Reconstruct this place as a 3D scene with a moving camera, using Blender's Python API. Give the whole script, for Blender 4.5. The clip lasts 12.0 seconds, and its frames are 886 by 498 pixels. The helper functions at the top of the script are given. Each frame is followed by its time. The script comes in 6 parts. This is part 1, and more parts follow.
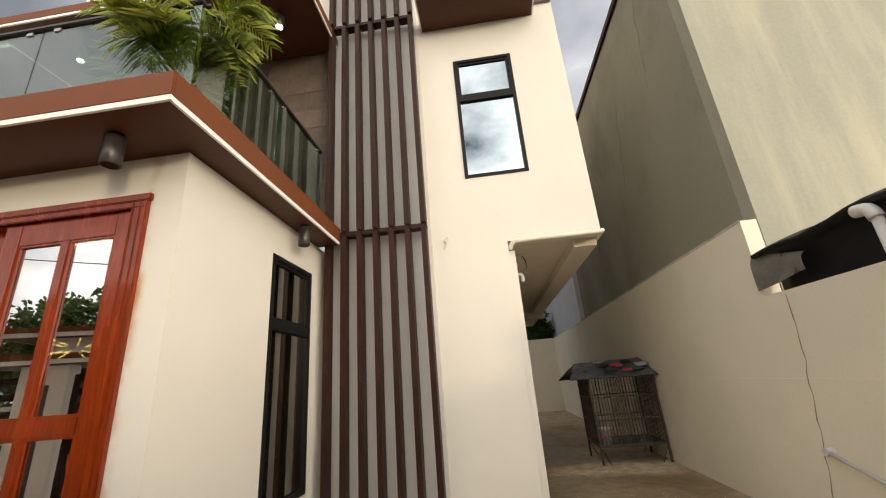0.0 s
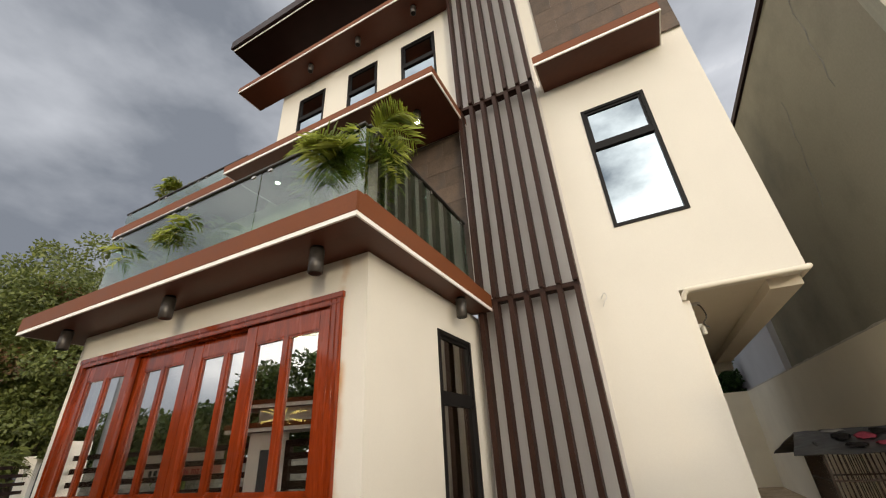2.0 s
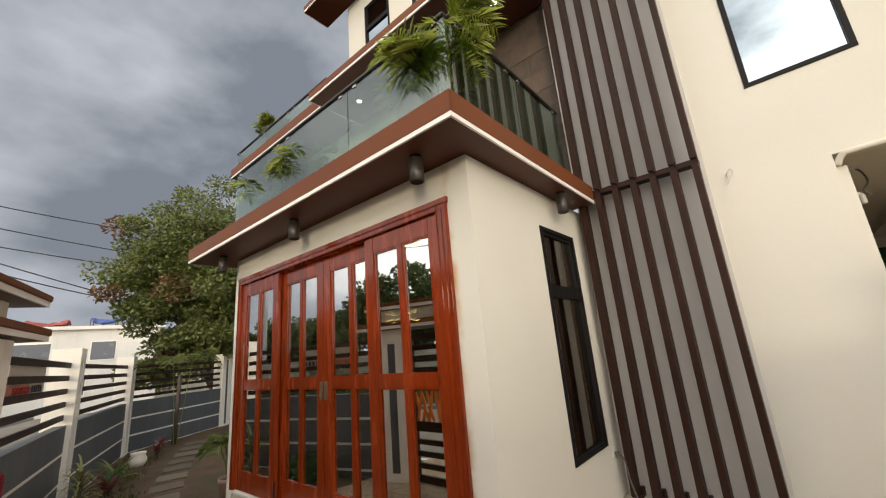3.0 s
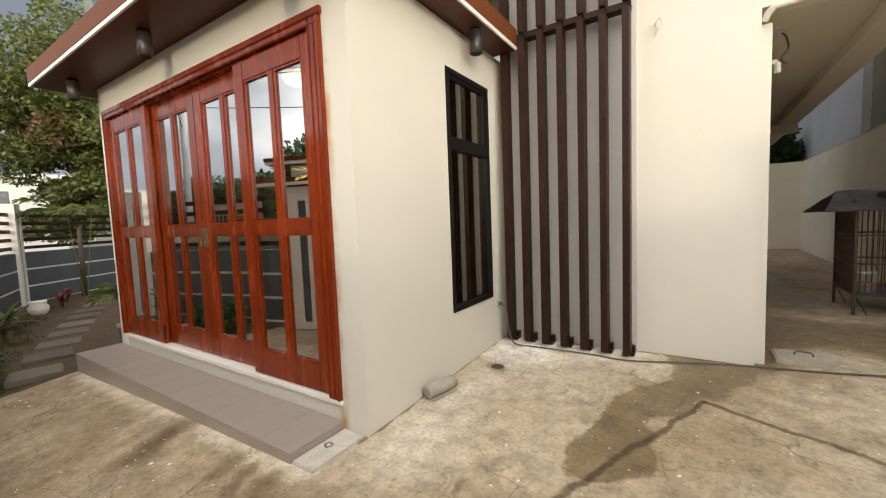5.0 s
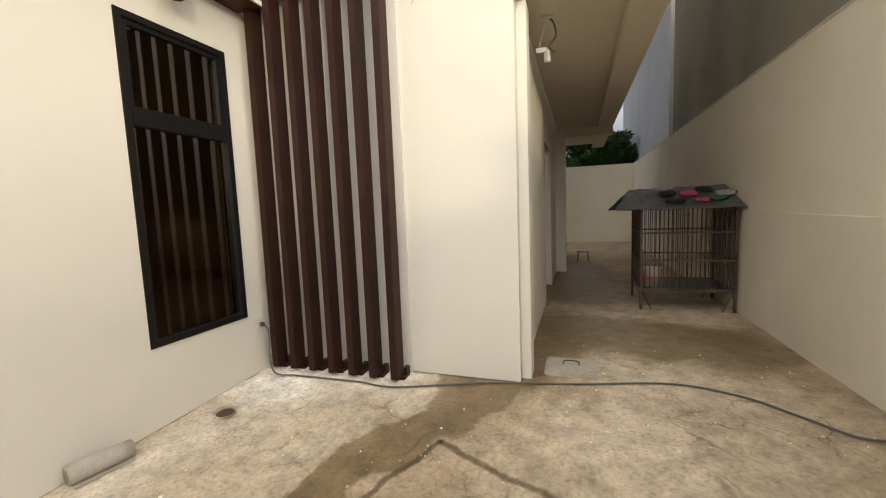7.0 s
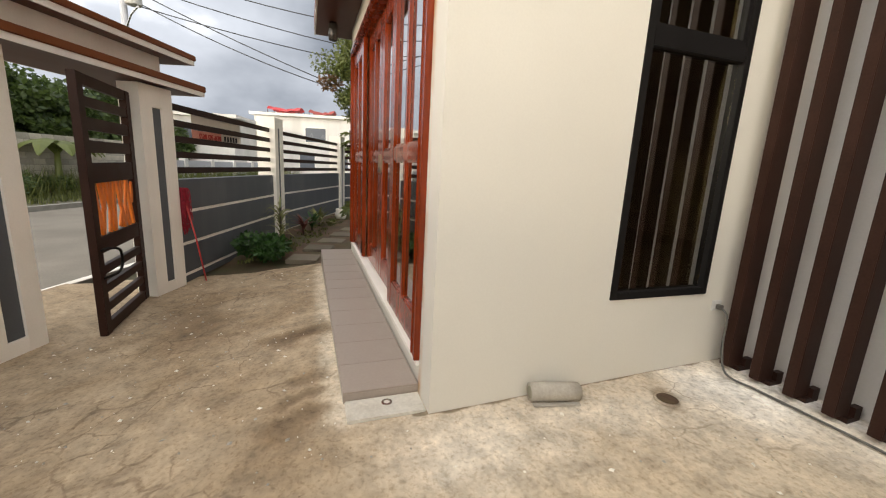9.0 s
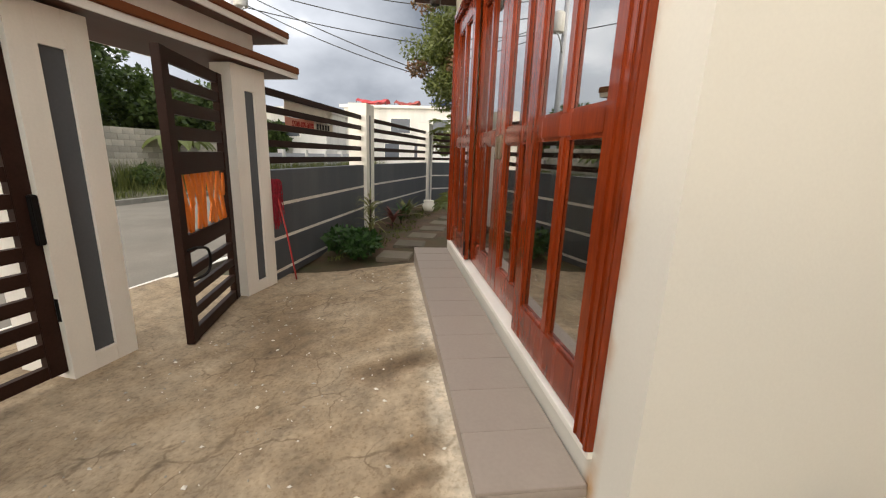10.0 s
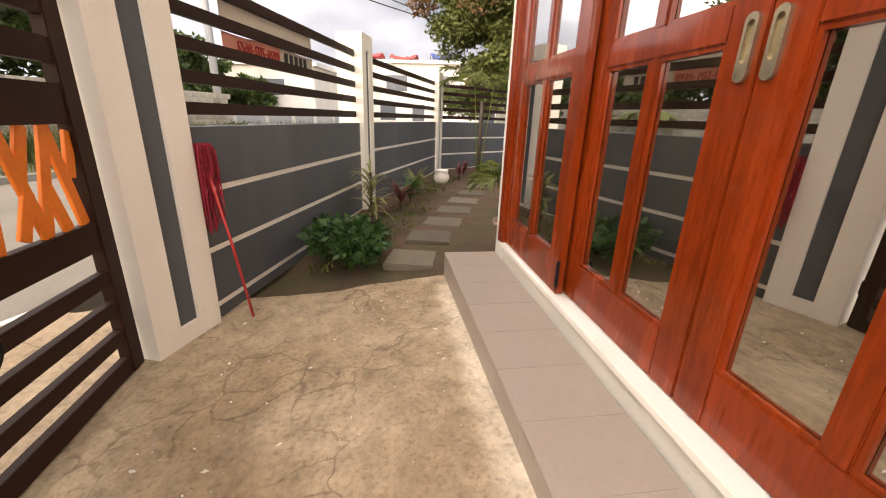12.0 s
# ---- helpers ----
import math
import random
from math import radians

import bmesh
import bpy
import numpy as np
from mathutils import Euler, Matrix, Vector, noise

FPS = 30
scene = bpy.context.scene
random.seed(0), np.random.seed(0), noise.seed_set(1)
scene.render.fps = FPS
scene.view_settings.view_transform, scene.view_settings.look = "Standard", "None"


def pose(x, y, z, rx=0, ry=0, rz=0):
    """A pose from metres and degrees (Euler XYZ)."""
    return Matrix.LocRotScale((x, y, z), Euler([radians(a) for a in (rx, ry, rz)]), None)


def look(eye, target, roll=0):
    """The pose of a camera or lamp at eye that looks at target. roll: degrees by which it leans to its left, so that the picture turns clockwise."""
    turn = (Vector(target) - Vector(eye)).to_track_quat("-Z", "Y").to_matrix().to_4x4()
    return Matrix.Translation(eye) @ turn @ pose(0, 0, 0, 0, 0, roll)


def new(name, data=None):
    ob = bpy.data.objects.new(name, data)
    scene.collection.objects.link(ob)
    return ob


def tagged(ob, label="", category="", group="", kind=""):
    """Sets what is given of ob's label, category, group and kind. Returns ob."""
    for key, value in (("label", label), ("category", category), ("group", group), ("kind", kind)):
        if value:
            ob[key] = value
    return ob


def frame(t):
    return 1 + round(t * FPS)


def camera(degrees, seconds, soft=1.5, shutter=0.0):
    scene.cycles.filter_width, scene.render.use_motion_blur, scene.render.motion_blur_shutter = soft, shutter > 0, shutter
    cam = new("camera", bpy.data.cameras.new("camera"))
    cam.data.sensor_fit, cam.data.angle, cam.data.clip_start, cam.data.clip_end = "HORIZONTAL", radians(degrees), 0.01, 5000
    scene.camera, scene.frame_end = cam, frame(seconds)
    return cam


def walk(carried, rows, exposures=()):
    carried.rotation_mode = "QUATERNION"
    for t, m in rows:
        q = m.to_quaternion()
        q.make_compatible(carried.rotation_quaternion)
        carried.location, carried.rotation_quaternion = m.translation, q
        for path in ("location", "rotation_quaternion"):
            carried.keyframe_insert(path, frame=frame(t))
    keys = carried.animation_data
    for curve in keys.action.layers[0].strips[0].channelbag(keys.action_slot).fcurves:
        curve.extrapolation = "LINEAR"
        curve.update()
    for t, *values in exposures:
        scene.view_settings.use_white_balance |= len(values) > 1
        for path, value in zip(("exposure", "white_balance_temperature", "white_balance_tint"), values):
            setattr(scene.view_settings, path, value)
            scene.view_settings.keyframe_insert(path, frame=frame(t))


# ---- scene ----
cam = camera(97.0, 12.0, 1.15)
PATH = [
    (0, (0.074, -0.01, 1.483), (-0.104, 1.878, 2.118), -4.7),
    (0.5, (0.025, -0.089, 1.611), (-0.212, 1.693, 2.486), -5.0),
    (1, (0.018, -0.127, 1.657), (-0.284, 1.561, 2.686), -4.9),
    (1.5, (-0.01, -0.128, 1.663), (-0.498, 1.526, 2.676), -3.9),
    (2, (-0.082, -0.138, 1.661), (-0.846, 1.473, 2.567), -3.8),
    (2.5, (-0.147, -0.18, 1.649), (-1.175, 1.368, 2.388), -4.4),
    (3, (-0.201, -0.192, 1.618), (-1.435, 1.301, 2.118), -4.9),
    (3.2, (-0.228, -0.18, 1.583), (-1.519, 1.295, 1.982), -5.1),
    (4.8, (-0.055, 0.16, 1.414), (-1.226, 1.776, 1.279), -2.4),
    (5, (0.017, 0.306, 1.419), (-1.073, 1.976, 1.267), -2.2),
    (5.5, (0.232, 0.67, 1.422), (-0.628, 2.467, 1.255), -1.9),
    (6, (0.523, 1.018, 1.431), (-0.118, 2.904, 1.248), -1.6),
    (6.5, (0.725, 1.325, 1.437), (0.198, 3.243, 1.232), -1.1),
    (6.7, (0.833, 1.427, 1.429), (0.292, 3.342, 1.231), -1.7),
    (8.3, (0.562, 1.551, 1.372), (-1.041, 2.693, 1.016), 2.7),
    (8.5, (0.436, 1.518, 1.355), (-1.259, 2.514, 0.99), 3.1),
    (9, (0.022, 1.484, 1.313), (-1.828, 2.13, 0.913), 3.0),
    (9.5, (-0.399, 1.419, 1.277), (-2.313, 1.81, 0.848), 2.9),
    (10, (-0.856, 1.336, 1.26), (-2.782, 1.603, 0.793), 2.1),
    (10.5, (-1.328, 1.328, 1.216), (-3.249, 1.546, 0.705), 1.0),
    (11, (-1.805, 1.255, 1.146), (-3.712, 1.483, 0.586), 1.2),
    (11.5, (-2.295, 1.199, 1.125), (-4.188, 1.452, 0.533), 1.5),
    (12, (-2.816, 1.169, 1.127), (-4.691, 1.455, 0.491), 1.9),
]
walk(cam, [(t, look(eye, target, roll)) for t, eye, target, roll in PATH],
     exposures=((0, -0.05, 6750, 11), (1.0, -0.19, 6700, 11), (3.2, -0.22, 6550, 10), (4.8, 0.08, 6500, 10), (6.7, 0.14, 6550, 10),
                (8.3, 0.1, 6500, 10), (9.5, 0.11, 6450, 10), (10.2, 0.16, 6550, 10), (11.0, 0.5, 6850, 14), (11.5, 0.68, 7150, 18), (12, 0.8, 7150, 18)))

# ---------------------------------------------------------------- light
SUN_FROM = Vector((0.62, -0.75, 0.125)).normalized()
sun = new("sun", bpy.data.lights.new("sun", "SUN"))
sun.data.energy, sun.data.angle, sun.data.color = 1.3, radians(4.0), (1.0, 0.84, 0.58)
sun.matrix_world = look((0, 0, 0), -SUN_FROM)

world = bpy.data.worlds.new("world")
scene.world = world
world.use_nodes = True
wn, wl = world.node_tree.nodes, world.node_tree.links
wn.clear()
w_out, w_bg = wn.new("ShaderNodeOutputWorld"), wn.new("ShaderNodeBackground")
w_sky = wn.new("ShaderNodeTexSky")
w_sky.sky_type, w_sky.sun_disc = "NISHITA", False
w_sky.sun_elevation, w_sky.sun_rotation = math.asin(SUN_FROM.z), math.atan2(SUN_FROM.x, SUN_FROM.y)
w_tc, w_map = wn.new("ShaderNodeTexCoord"), wn.new("ShaderNodeMapping")
w_map.inputs["Scale"].default_value = (1.0, 1.0, 1.9)
w_n1, w_n2 = wn.new("ShaderNodeTexNoise"), wn.new("ShaderNodeTexNoise")
for nd, sc, de, ro in ((w_n1, 2.3, 7.0, 0.55), (w_n2, 1.8, 8.0, 0.5)):
    nd.inputs["Scale"].default_value, nd.inputs["Detail"].default_value, nd.inputs["Roughness"].default_value = sc, de, ro
w_cover, w_tone, w_mix = wn.new("ShaderNodeValToRGB"), wn.new("ShaderNodeValToRGB"), wn.new("ShaderNodeMix")
w_cover.color_ramp.elements[0].position, w_cover.color_ramp.elements[1].position = 0.14, 0.33
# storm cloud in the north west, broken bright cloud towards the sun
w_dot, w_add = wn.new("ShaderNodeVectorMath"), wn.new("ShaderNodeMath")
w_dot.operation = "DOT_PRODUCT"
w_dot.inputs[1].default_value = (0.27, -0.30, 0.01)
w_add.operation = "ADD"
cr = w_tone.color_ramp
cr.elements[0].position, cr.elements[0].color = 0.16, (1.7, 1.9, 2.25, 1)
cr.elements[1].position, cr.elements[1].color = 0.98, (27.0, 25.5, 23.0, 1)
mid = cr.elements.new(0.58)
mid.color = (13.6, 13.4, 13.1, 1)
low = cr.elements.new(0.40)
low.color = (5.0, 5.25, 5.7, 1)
w_mix.data_type = "RGBA"
wl.new(w_tc.outputs["Generated"], w_map.inputs["Vector"])
wl.new(w_map.outputs["Vector"], w_n1.inputs["Vector"])
wl.new(w_map.outputs["Vector"], w_n2.inputs["Vector"])
w_dot2, w_gap = wn.new("ShaderNodeVectorMath"), wn.new("ShaderNodeMath")
w_dot2.operation, w_gap.operation = "DOT_PRODUCT", "ADD"
w_dot2.inputs[1].default_value = (-0.02, 0.11, -0.10)
wl.new(w_tc.outputs["Generated"], w_dot2.inputs[0])
wl.new(w_n1.outputs["Fac"], w_gap.inputs[0])
wl.new(w_dot2.outputs["Value"], w_gap.inputs[1])
wl.new(w_gap.outputs["Value"], w_cover.inputs["Fac"])
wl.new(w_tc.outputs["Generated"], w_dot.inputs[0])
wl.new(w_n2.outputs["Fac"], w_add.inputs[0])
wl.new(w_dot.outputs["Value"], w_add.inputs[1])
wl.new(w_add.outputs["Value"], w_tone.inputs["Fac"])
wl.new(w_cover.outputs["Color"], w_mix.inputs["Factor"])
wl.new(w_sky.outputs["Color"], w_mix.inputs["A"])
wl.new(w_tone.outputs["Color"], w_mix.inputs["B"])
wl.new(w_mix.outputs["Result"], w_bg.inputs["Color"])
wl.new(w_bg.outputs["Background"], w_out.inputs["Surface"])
w_bg.inputs["Strength"].default_value = 0.15

# ---------------------------------------------------------------- materials


def material(name, colour, rough=0.6, var=0.08, scale=6.0, fine=60.0, bump=0.1, metal=0.0, coat=0.0, stain=None, stain_scale=0.7,
             stain_amount=0.0, spec=0.5, stretch=(1, 1, 1), per_piece=0.0, island=False, streak=False):
    """A surface with a broad tone, a fine grain, stains and relief, all in metres."""
    m = bpy.data.materials.new(name)
    m.use_nodes = True
    n, l = m.node_tree.nodes, m.node_tree.links
    b = n["Principled BSDF"]
    tc, mp = n.new("ShaderNodeTexCoord"), n.new("ShaderNodeMapping")
    mp.inputs["Scale"].default_value = stretch
    l.new(tc.outputs["Object"], mp.inputs["Vector"])
    big, small = n.new("ShaderNodeTexNoise"), n.new("ShaderNodeTexNoise")
    big.inputs["Scale"].default_value, big.inputs["Detail"].default_value = scale, 6
    small.inputs["Scale"].default_value, small.inputs["Detail"].default_value = fine, 4
    for t in (big, small):
        l.new(mp.outputs["Vector"], t.inputs["Vector"])
    ramp = n.new("ShaderNodeValToRGB")
    lo = tuple(max(0, c * (1 - var * 2.2)) for c in colour)
    hi = tuple(min(1, c * (1 + var * 1.6)) for c in colour)
    ramp.color_ramp.elements[0].position, ramp.color_ramp.elements[1].position = 0.3, 0.7
    ramp.color_ramp.elements[0].color, ramp.color_ramp.elements[1].color = (*lo, 1), (*hi, 1)
    mixf = n.new("ShaderNodeMath")
    mixf.operation = "MULTIPLY_ADD"
    mixf.inputs[1].default_value = 0.35
    sub = n.new("ShaderNodeMath")
    sub.operation = "MULTIPLY_ADD"
    sub.inputs[1].default_value, sub.inputs[2].default_value = 0.65, 0.0
    l.new(big.outputs["Fac"], sub.inputs[0])
    l.new(small.outputs["Fac"], mixf.inputs[0])
    l.new(sub.outputs["Value"], mixf.inputs[2])
    fac = mixf
    if per_piece:
        src = n.new("ShaderNodeNewGeometry") if island else n.new("ShaderNodeObjectInfo")
        out = src.outputs["Random Per Island"] if island else src.outputs["Random"]
        pp = n.new("ShaderNodeMath")
        pp.operation = "MULTIPLY_ADD"
        pp.inputs[1].default_value = per_piece
        cen = n.new("ShaderNodeMath")
        cen.operation = "SUBTRACT"
        cen.inputs[1].default_value = per_piece / 2
        l.new(out, pp.inputs[0])
        l.new(mixf.outputs["Value"], pp.inputs[2])
        l.new(pp.outputs["Value"], cen.inputs[0])
        fac = cen
    l.new(fac.outputs["Value"], ramp.inputs["Fac"])
    col = ramp.outputs["Color"]
    if stain:
        st, sr, mx = n.new("ShaderNodeTexNoise"), n.new("ShaderNodeValToRGB"), n.new("ShaderNodeMix")
        st.inputs["Scale"].default_value, st.inputs["Detail"].default_value, st.inputs["Roughness"].default_value = stain_scale, 8, 0.62
        if streak:
            m2 = n.new("ShaderNodeMapping")
            m2.inputs["Scale"].default_value = (1.0, 1.0, 0.12)
            l.new(tc.outputs["Object"], m2.inputs["Vector"])
            l.new(m2.outputs["Vector"], st.inputs["Vector"])
        else:
            l.new(tc.outputs["Object"], st.inputs["Vector"])
        sr.color_ramp.elements[0].position, sr.color_ramp.elements[1].position = 0.48, 0.68
        sr.color_ramp.elements[0].color = (0, 0, 0, 1)
        sr.color_ramp.elements[1].color = (stain_amount,) * 3 + (1,)
        mx.data_type = "RGBA"
        l.new(st.outputs["Fac"], sr.inputs["Fac"])
        l.new(sr.outputs["Color"], mx.inputs["Factor"])
        l.new(col, mx.inputs["A"])
        mx.inputs["B"].default_value = (*stain, 1)
        col = mx.outputs["Result"]
    l.new(col, b.inputs["Base Color"])
    rr = n.new("ShaderNodeMapRange")
    rr.inputs["To Min"].default_value, rr.inputs["To Max"].default_value = max(0.03, rough - 0.1), min(1, rough + 0.1)
    l.new(big.outputs["Fac"], rr.inputs["Value"])
    l.new(rr.outputs["Result"], b.inputs["Roughness"])
    b.inputs["Metallic"].default_value, b.inputs["Coat Weight"].default_value = metal, coat
    b.inputs["Coat Roughness"].default_value = 0.08
    b.inputs["Specular IOR Level"].default_value = spec
    if bump:
        bp = n.new("ShaderNodeBump")
        bp.inputs["Strength"].default_value, bp.inputs["Distance"].default_value = bump, 0.01
        l.new(mixf.outputs["Value"], bp.inputs["Height"])
        l.new(bp.outputs["Normal"], b.inputs["Normal"])
    return m


def glow(name, colour, strength):
    m = bpy.data.materials.new(name)
    m.use_nodes = True
    b = m.node_tree.nodes["Principled BSDF"]
    b.inputs["Base Color"].default_value = (0.8, 0.8, 0.8, 1)
    b.inputs["Emission Color"].default_value, b.inputs["Emission Strength"].default_value = (*colour, 1), strength
    return m


def glass(name, tint, ior=1.5, rough=0.0):
    m = bpy.data.materials.new(name)
    m.use_nodes = True
    b = m.node_tree.nodes["Principled BSDF"]
    b.inputs["Base Color"].default_value = (*tint, 1)
    b.inputs["Transmission Weight"].default_value, b.inputs["IOR"].default_value, b.inputs["Roughness"].default_value = 1.0, ior, rough
    return m


def thin_glass(name, tint, gloss=0.08):
    """A thin pane: clear, tinted, with a mirror's share that grows at a slant."""
    m = bpy.data.materials.new(name)
    m.use_nodes = True
    n, l = m.node_tree.nodes, m.node_tree.links
    n.remove(n["Principled BSDF"])
    tr, gl, mx, lw, pw, mu = (n.new("ShaderNodeBsdfTransparent"), n.new("ShaderNodeBsdfGlossy"), n.new("ShaderNodeMixShader"), n.new("ShaderNodeLayerWeight"), n.new("ShaderNodeMath"), n.new("ShaderNodeMath"))
    tr.inputs["Color"].default_value = (*tint, 1)
    gl.inputs["Roughness"].default_value = 0.0
    lw.inputs["Blend"].default_value = 0.5
    pw.operation, mu.operation = "POWER", "MULTIPLY_ADD"
    pw.inputs[1].default_value = 4.0
    mu.inputs[1].default_value, mu.inputs[2].default_value = 1.0 - gloss, gloss
    l.new(lw.outputs["Facing"], pw.inputs[0])
    l.new(pw.outputs["Value"], mu.inputs[0])
    l.new(mu.outputs["Value"], mx.inputs["Fac"])
    l.new(tr.outputs["BSDF"], mx.inputs[1])
    l.new(gl.outputs["BSDF"], mx.inputs[2])
    l.new(mx.outputs["Shader"], n["Material Output"].inputs["Surface"])
    return m


def leaf_material(name, colour, var=0.35):
    m = bpy.data.materials.new(name)
    m.use_nodes = True
    n, l = m.node_tree.nodes, m.node_tree.links
    b = n["Principled BSDF"]
    g, r = n.new("ShaderNodeNewGeometry"), n.new("ShaderNodeValToRGB")
    r.color_ramp.elements[0].color = (*[c * (1 - var) for c in colour], 1)
    r.color_ramp.elements[1].color = (colour[0] * (1 + var * 1.6), colour[1] * (1 + var), colour[2] * (1 + var * 0.5), 1)
    l.new(g.outputs["Random Per Island"], r.inputs["Fac"])
    l.new(r.outputs["Color"], b.inputs["Base Color"])
    b.inputs["Roughness"].default_value = 0.5
    b.inputs["Subsurface Weight"].default_value = 0.0
    tl, mx = n.new("ShaderNodeBsdfTranslucent"), n.new("ShaderNodeMixShader")
    l.new(r.outputs["Color"], tl.inputs["Color"])
    mx.inputs["Fac"].default_value = 0.3
    l.new(b.outputs["BSDF"], mx.inputs[1])
    l.new(tl.outputs["BSDF"], mx.inputs[2])
    l.new(mx.outputs["Shader"], n["Material Output"].inputs["Surface"])
    return m


CREAM = material("cream_paint", (0.665, 0.632, 0.562), 0.75, 0.02, 1.2, 90, 0.10, stain=(0.70, 0.62, 0.50), stain_scale=0.9, stain_amount=0.18, streak=True)
WHITE = material("white_paint", (0.84, 0.80, 0.73), 0.65, 0.03, 2.0, 70, 0.10, stain=(0.5, 0.46, 0.38), stain_scale=1.6, stain_amount=0.25, streak=True)
GREYPANEL = material("grey_panel_paint", (0.60, 0.57, 0.54), 0.6, 0.03, 2.0, 70, 0.06)
FENCEGREY = material("slate_grey_paint", (0.082, 0.090, 0.101), 0.55, 0.06, 2.0, 60, 0.12, stain=(0.2, 0.2, 0.2), stain_scale=1.5, stain_amount=0.25, streak=True)
SLAT = material("dark_brown_metal", (0.033, 0.0150, 0.0105), 0.46, 0.14, 5.0, 80, 0.05, spec=0.14)
FASCIA = material("red_brown_paint", (0.155, 0.047, 0.015), 0.5, 0.07, 2.5, 60, 0.06, spec=0.2)
SOFFIT = material("brown_soffit_panel", (0.088, 0.029, 0.016), 0.40, 0.10, 1.5, 40, 0.04, spec=0.22, stretch=(0.3, 1, 1))
ROOFDARK = material("dark_maroon_metal", (0.020, 0.009, 0.009), 0.45, 0.1, 3, 60, 0.04, spec=0.14)
WOOD = material("red_varnished_wood", (0.220, 0.0295, 0.0048), 0.26, 0.20, 2.0, 16, 0.03, coat=0.5, spec=0.12, stretch=(5, 5, 0.6))
BLACK = material("black_aluminium", (0.011, 0.010, 0.010), 0.45, 0.1, 5, 80, 0.03, spec=0.14)
LAMPMETAL = material("grey_lamp_metal", (0.055, 0.048, 0.043), 0.38, 0.1, 8, 90, 0.03, metal=0.35)
CHROME = material("brushed_steel", (0.55, 0.53, 0.50), 0.25, 0.05, 10, 200, 0.03, metal=1.0)
BRASS = material("aged_brass", (0.42, 0.36, 0.25), 0.32, 0.12, 20, 200, 0.06, metal=0.9)
LEDSTRIP = material("white_edge_strip", (0.82, 0.80, 0.76), 0.5, 0.02, 6, 60, 0.0)
TILE = material("grey_porcelain_tile", (0.335, 0.277, 0.235), 0.38, 0.05, 1.4, 50, 0.03, per_piece=0.05, stain=(0.44, 0.38, 0.32), stain_scale=1.7, stain_amount=0.35)
GROUT = material("grout", (0.46, 0.38, 0.32), 0.85, 0.1, 8, 90, 0.1)
STONE = material("stone_cladding", (0.098, 0.066, 0.045), 0.75, 0.22, 5.0, 35, 0.9, per_piece=0.22, stain=(0.06, 0.05, 0.045), stain_scale=3.0, stain_amount=0.5)
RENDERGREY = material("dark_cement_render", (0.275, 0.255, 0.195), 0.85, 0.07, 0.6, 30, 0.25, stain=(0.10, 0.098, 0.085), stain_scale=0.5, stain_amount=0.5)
# the yellowish streaks paint sunlit mottling into this render's colour
RENDERLIGHT = material("pale_sunlit_streak_render", (0.335, 0.328, 0.265), 0.85, 0.06, 0.8, 30, 0.3, stain=(0.55, 0.51, 0.37), stain_scale=1.3, stain_amount=0.7, streak=True)
RENDERBLUE = material("blue_grey_render", (0.47, 0.475, 0.50), 0.85, 0.05, 0.8, 30, 0.2)
BOUNDARY = material("beige_wall_render", (0.80, 0.74, 0.60), 0.8, 0.03, 0.8, 50, 0.15, stain=(0.60, 0.53, 0.41), stain_scale=0.6, stain_amount=0.3)
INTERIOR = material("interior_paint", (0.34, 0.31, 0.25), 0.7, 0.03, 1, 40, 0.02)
FLOORTILE = material("polished_floor_tile", (0.32, 0.30, 0.26), 0.08, 0.04, 1, 20, 0.0)
SOIL = material("garden_soil", (0.092, 0.054, 0.030), 0.95, 0.25, 3.0, 45, 1.0, stain=(0.05, 0.06, 0.02), stain_scale=1.3, stain_amount=0.7)
STEPSTONE = material("concrete_paver", (0.145, 0.118, 0.088), 0.9, 0.15, 3, 50, 0.5, per_piece=0.4, stain=(0.09, 0.10, 0.05), stain_scale=3, stain_amount=0.4)
ASPHALT = material("road_concrete", (0.225, 0.20, 0.165), 0.85, 0.12, 0.7, 40, 0.3, stain=(0.15, 0.125, 0.10), stain_scale=0.5, stain_amount=0.6)
EARTH = material("dry_ground", (0.11, 0.10, 0.06), 0.95, 0.25, 0.6, 20, 0.6, stain=(0.05, 0.075, 0.02), stain_scale=0.3, stain_amount=0.8)
CHB = material("hollow_block", (0.52, 0.475, 0.40), 0.9, 0.14, 3, 30, 0.5, per_piece=0.5, stain=(0.14, 0.14, 0.11), stain_scale=0.8, stain_amount=0.6)
MORTAR = material("mortar", (0.26, 0.25, 0.22), 0.95, 0.1, 5, 60, 0.3)
RUSTIRON = material("dark_iron", (0.080, 0.054, 0.038), 0.55, 0.25, 20, 120, 0.2, metal=0.3)
SHEET = material("weathered_roof_sheet", (0.050, 0.050, 0.052), 0.45, 0.25, 5, 40, 0.3, stain=(0.14, 0.13, 0.12), stain_scale=3, stain_amount=0.6)
PLASTICWHITE = material("white_plastic", (0.62, 0.61, 0.58), 0.4, 0.04, 8, 60, 0.05, stain=(0.35, 0.33, 0.3), stain_scale=9, stain_amount=0.5)
PIPEWHITE = material("cream_pvc", (0.68, 0.63, 0.53), 0.45, 0.03, 4, 60, 0.03)
CABLE = material("grey_cable", (0.09, 0.085, 0.075), 0.5, 0.1, 10, 90, 0.05)
ORANGE = material("orange_paint", (0.85, 0.22, 0.02), 0.4, 0.08, 6, 60, 0.05)
RED = material("red_plastic", (0.50, 0.035, 0.035), 0.4, 0.1, 10, 80, 0.05)
REDYARN = material("red_yarn", (0.29, 0.014, 0.030), 0.9, 0.3, 30, 200, 0.6)
BLUETARP = material("blue_tarpaulin", (0.06, 0.10, 0.28), 0.6, 0.1, 3, 30, 0.3)
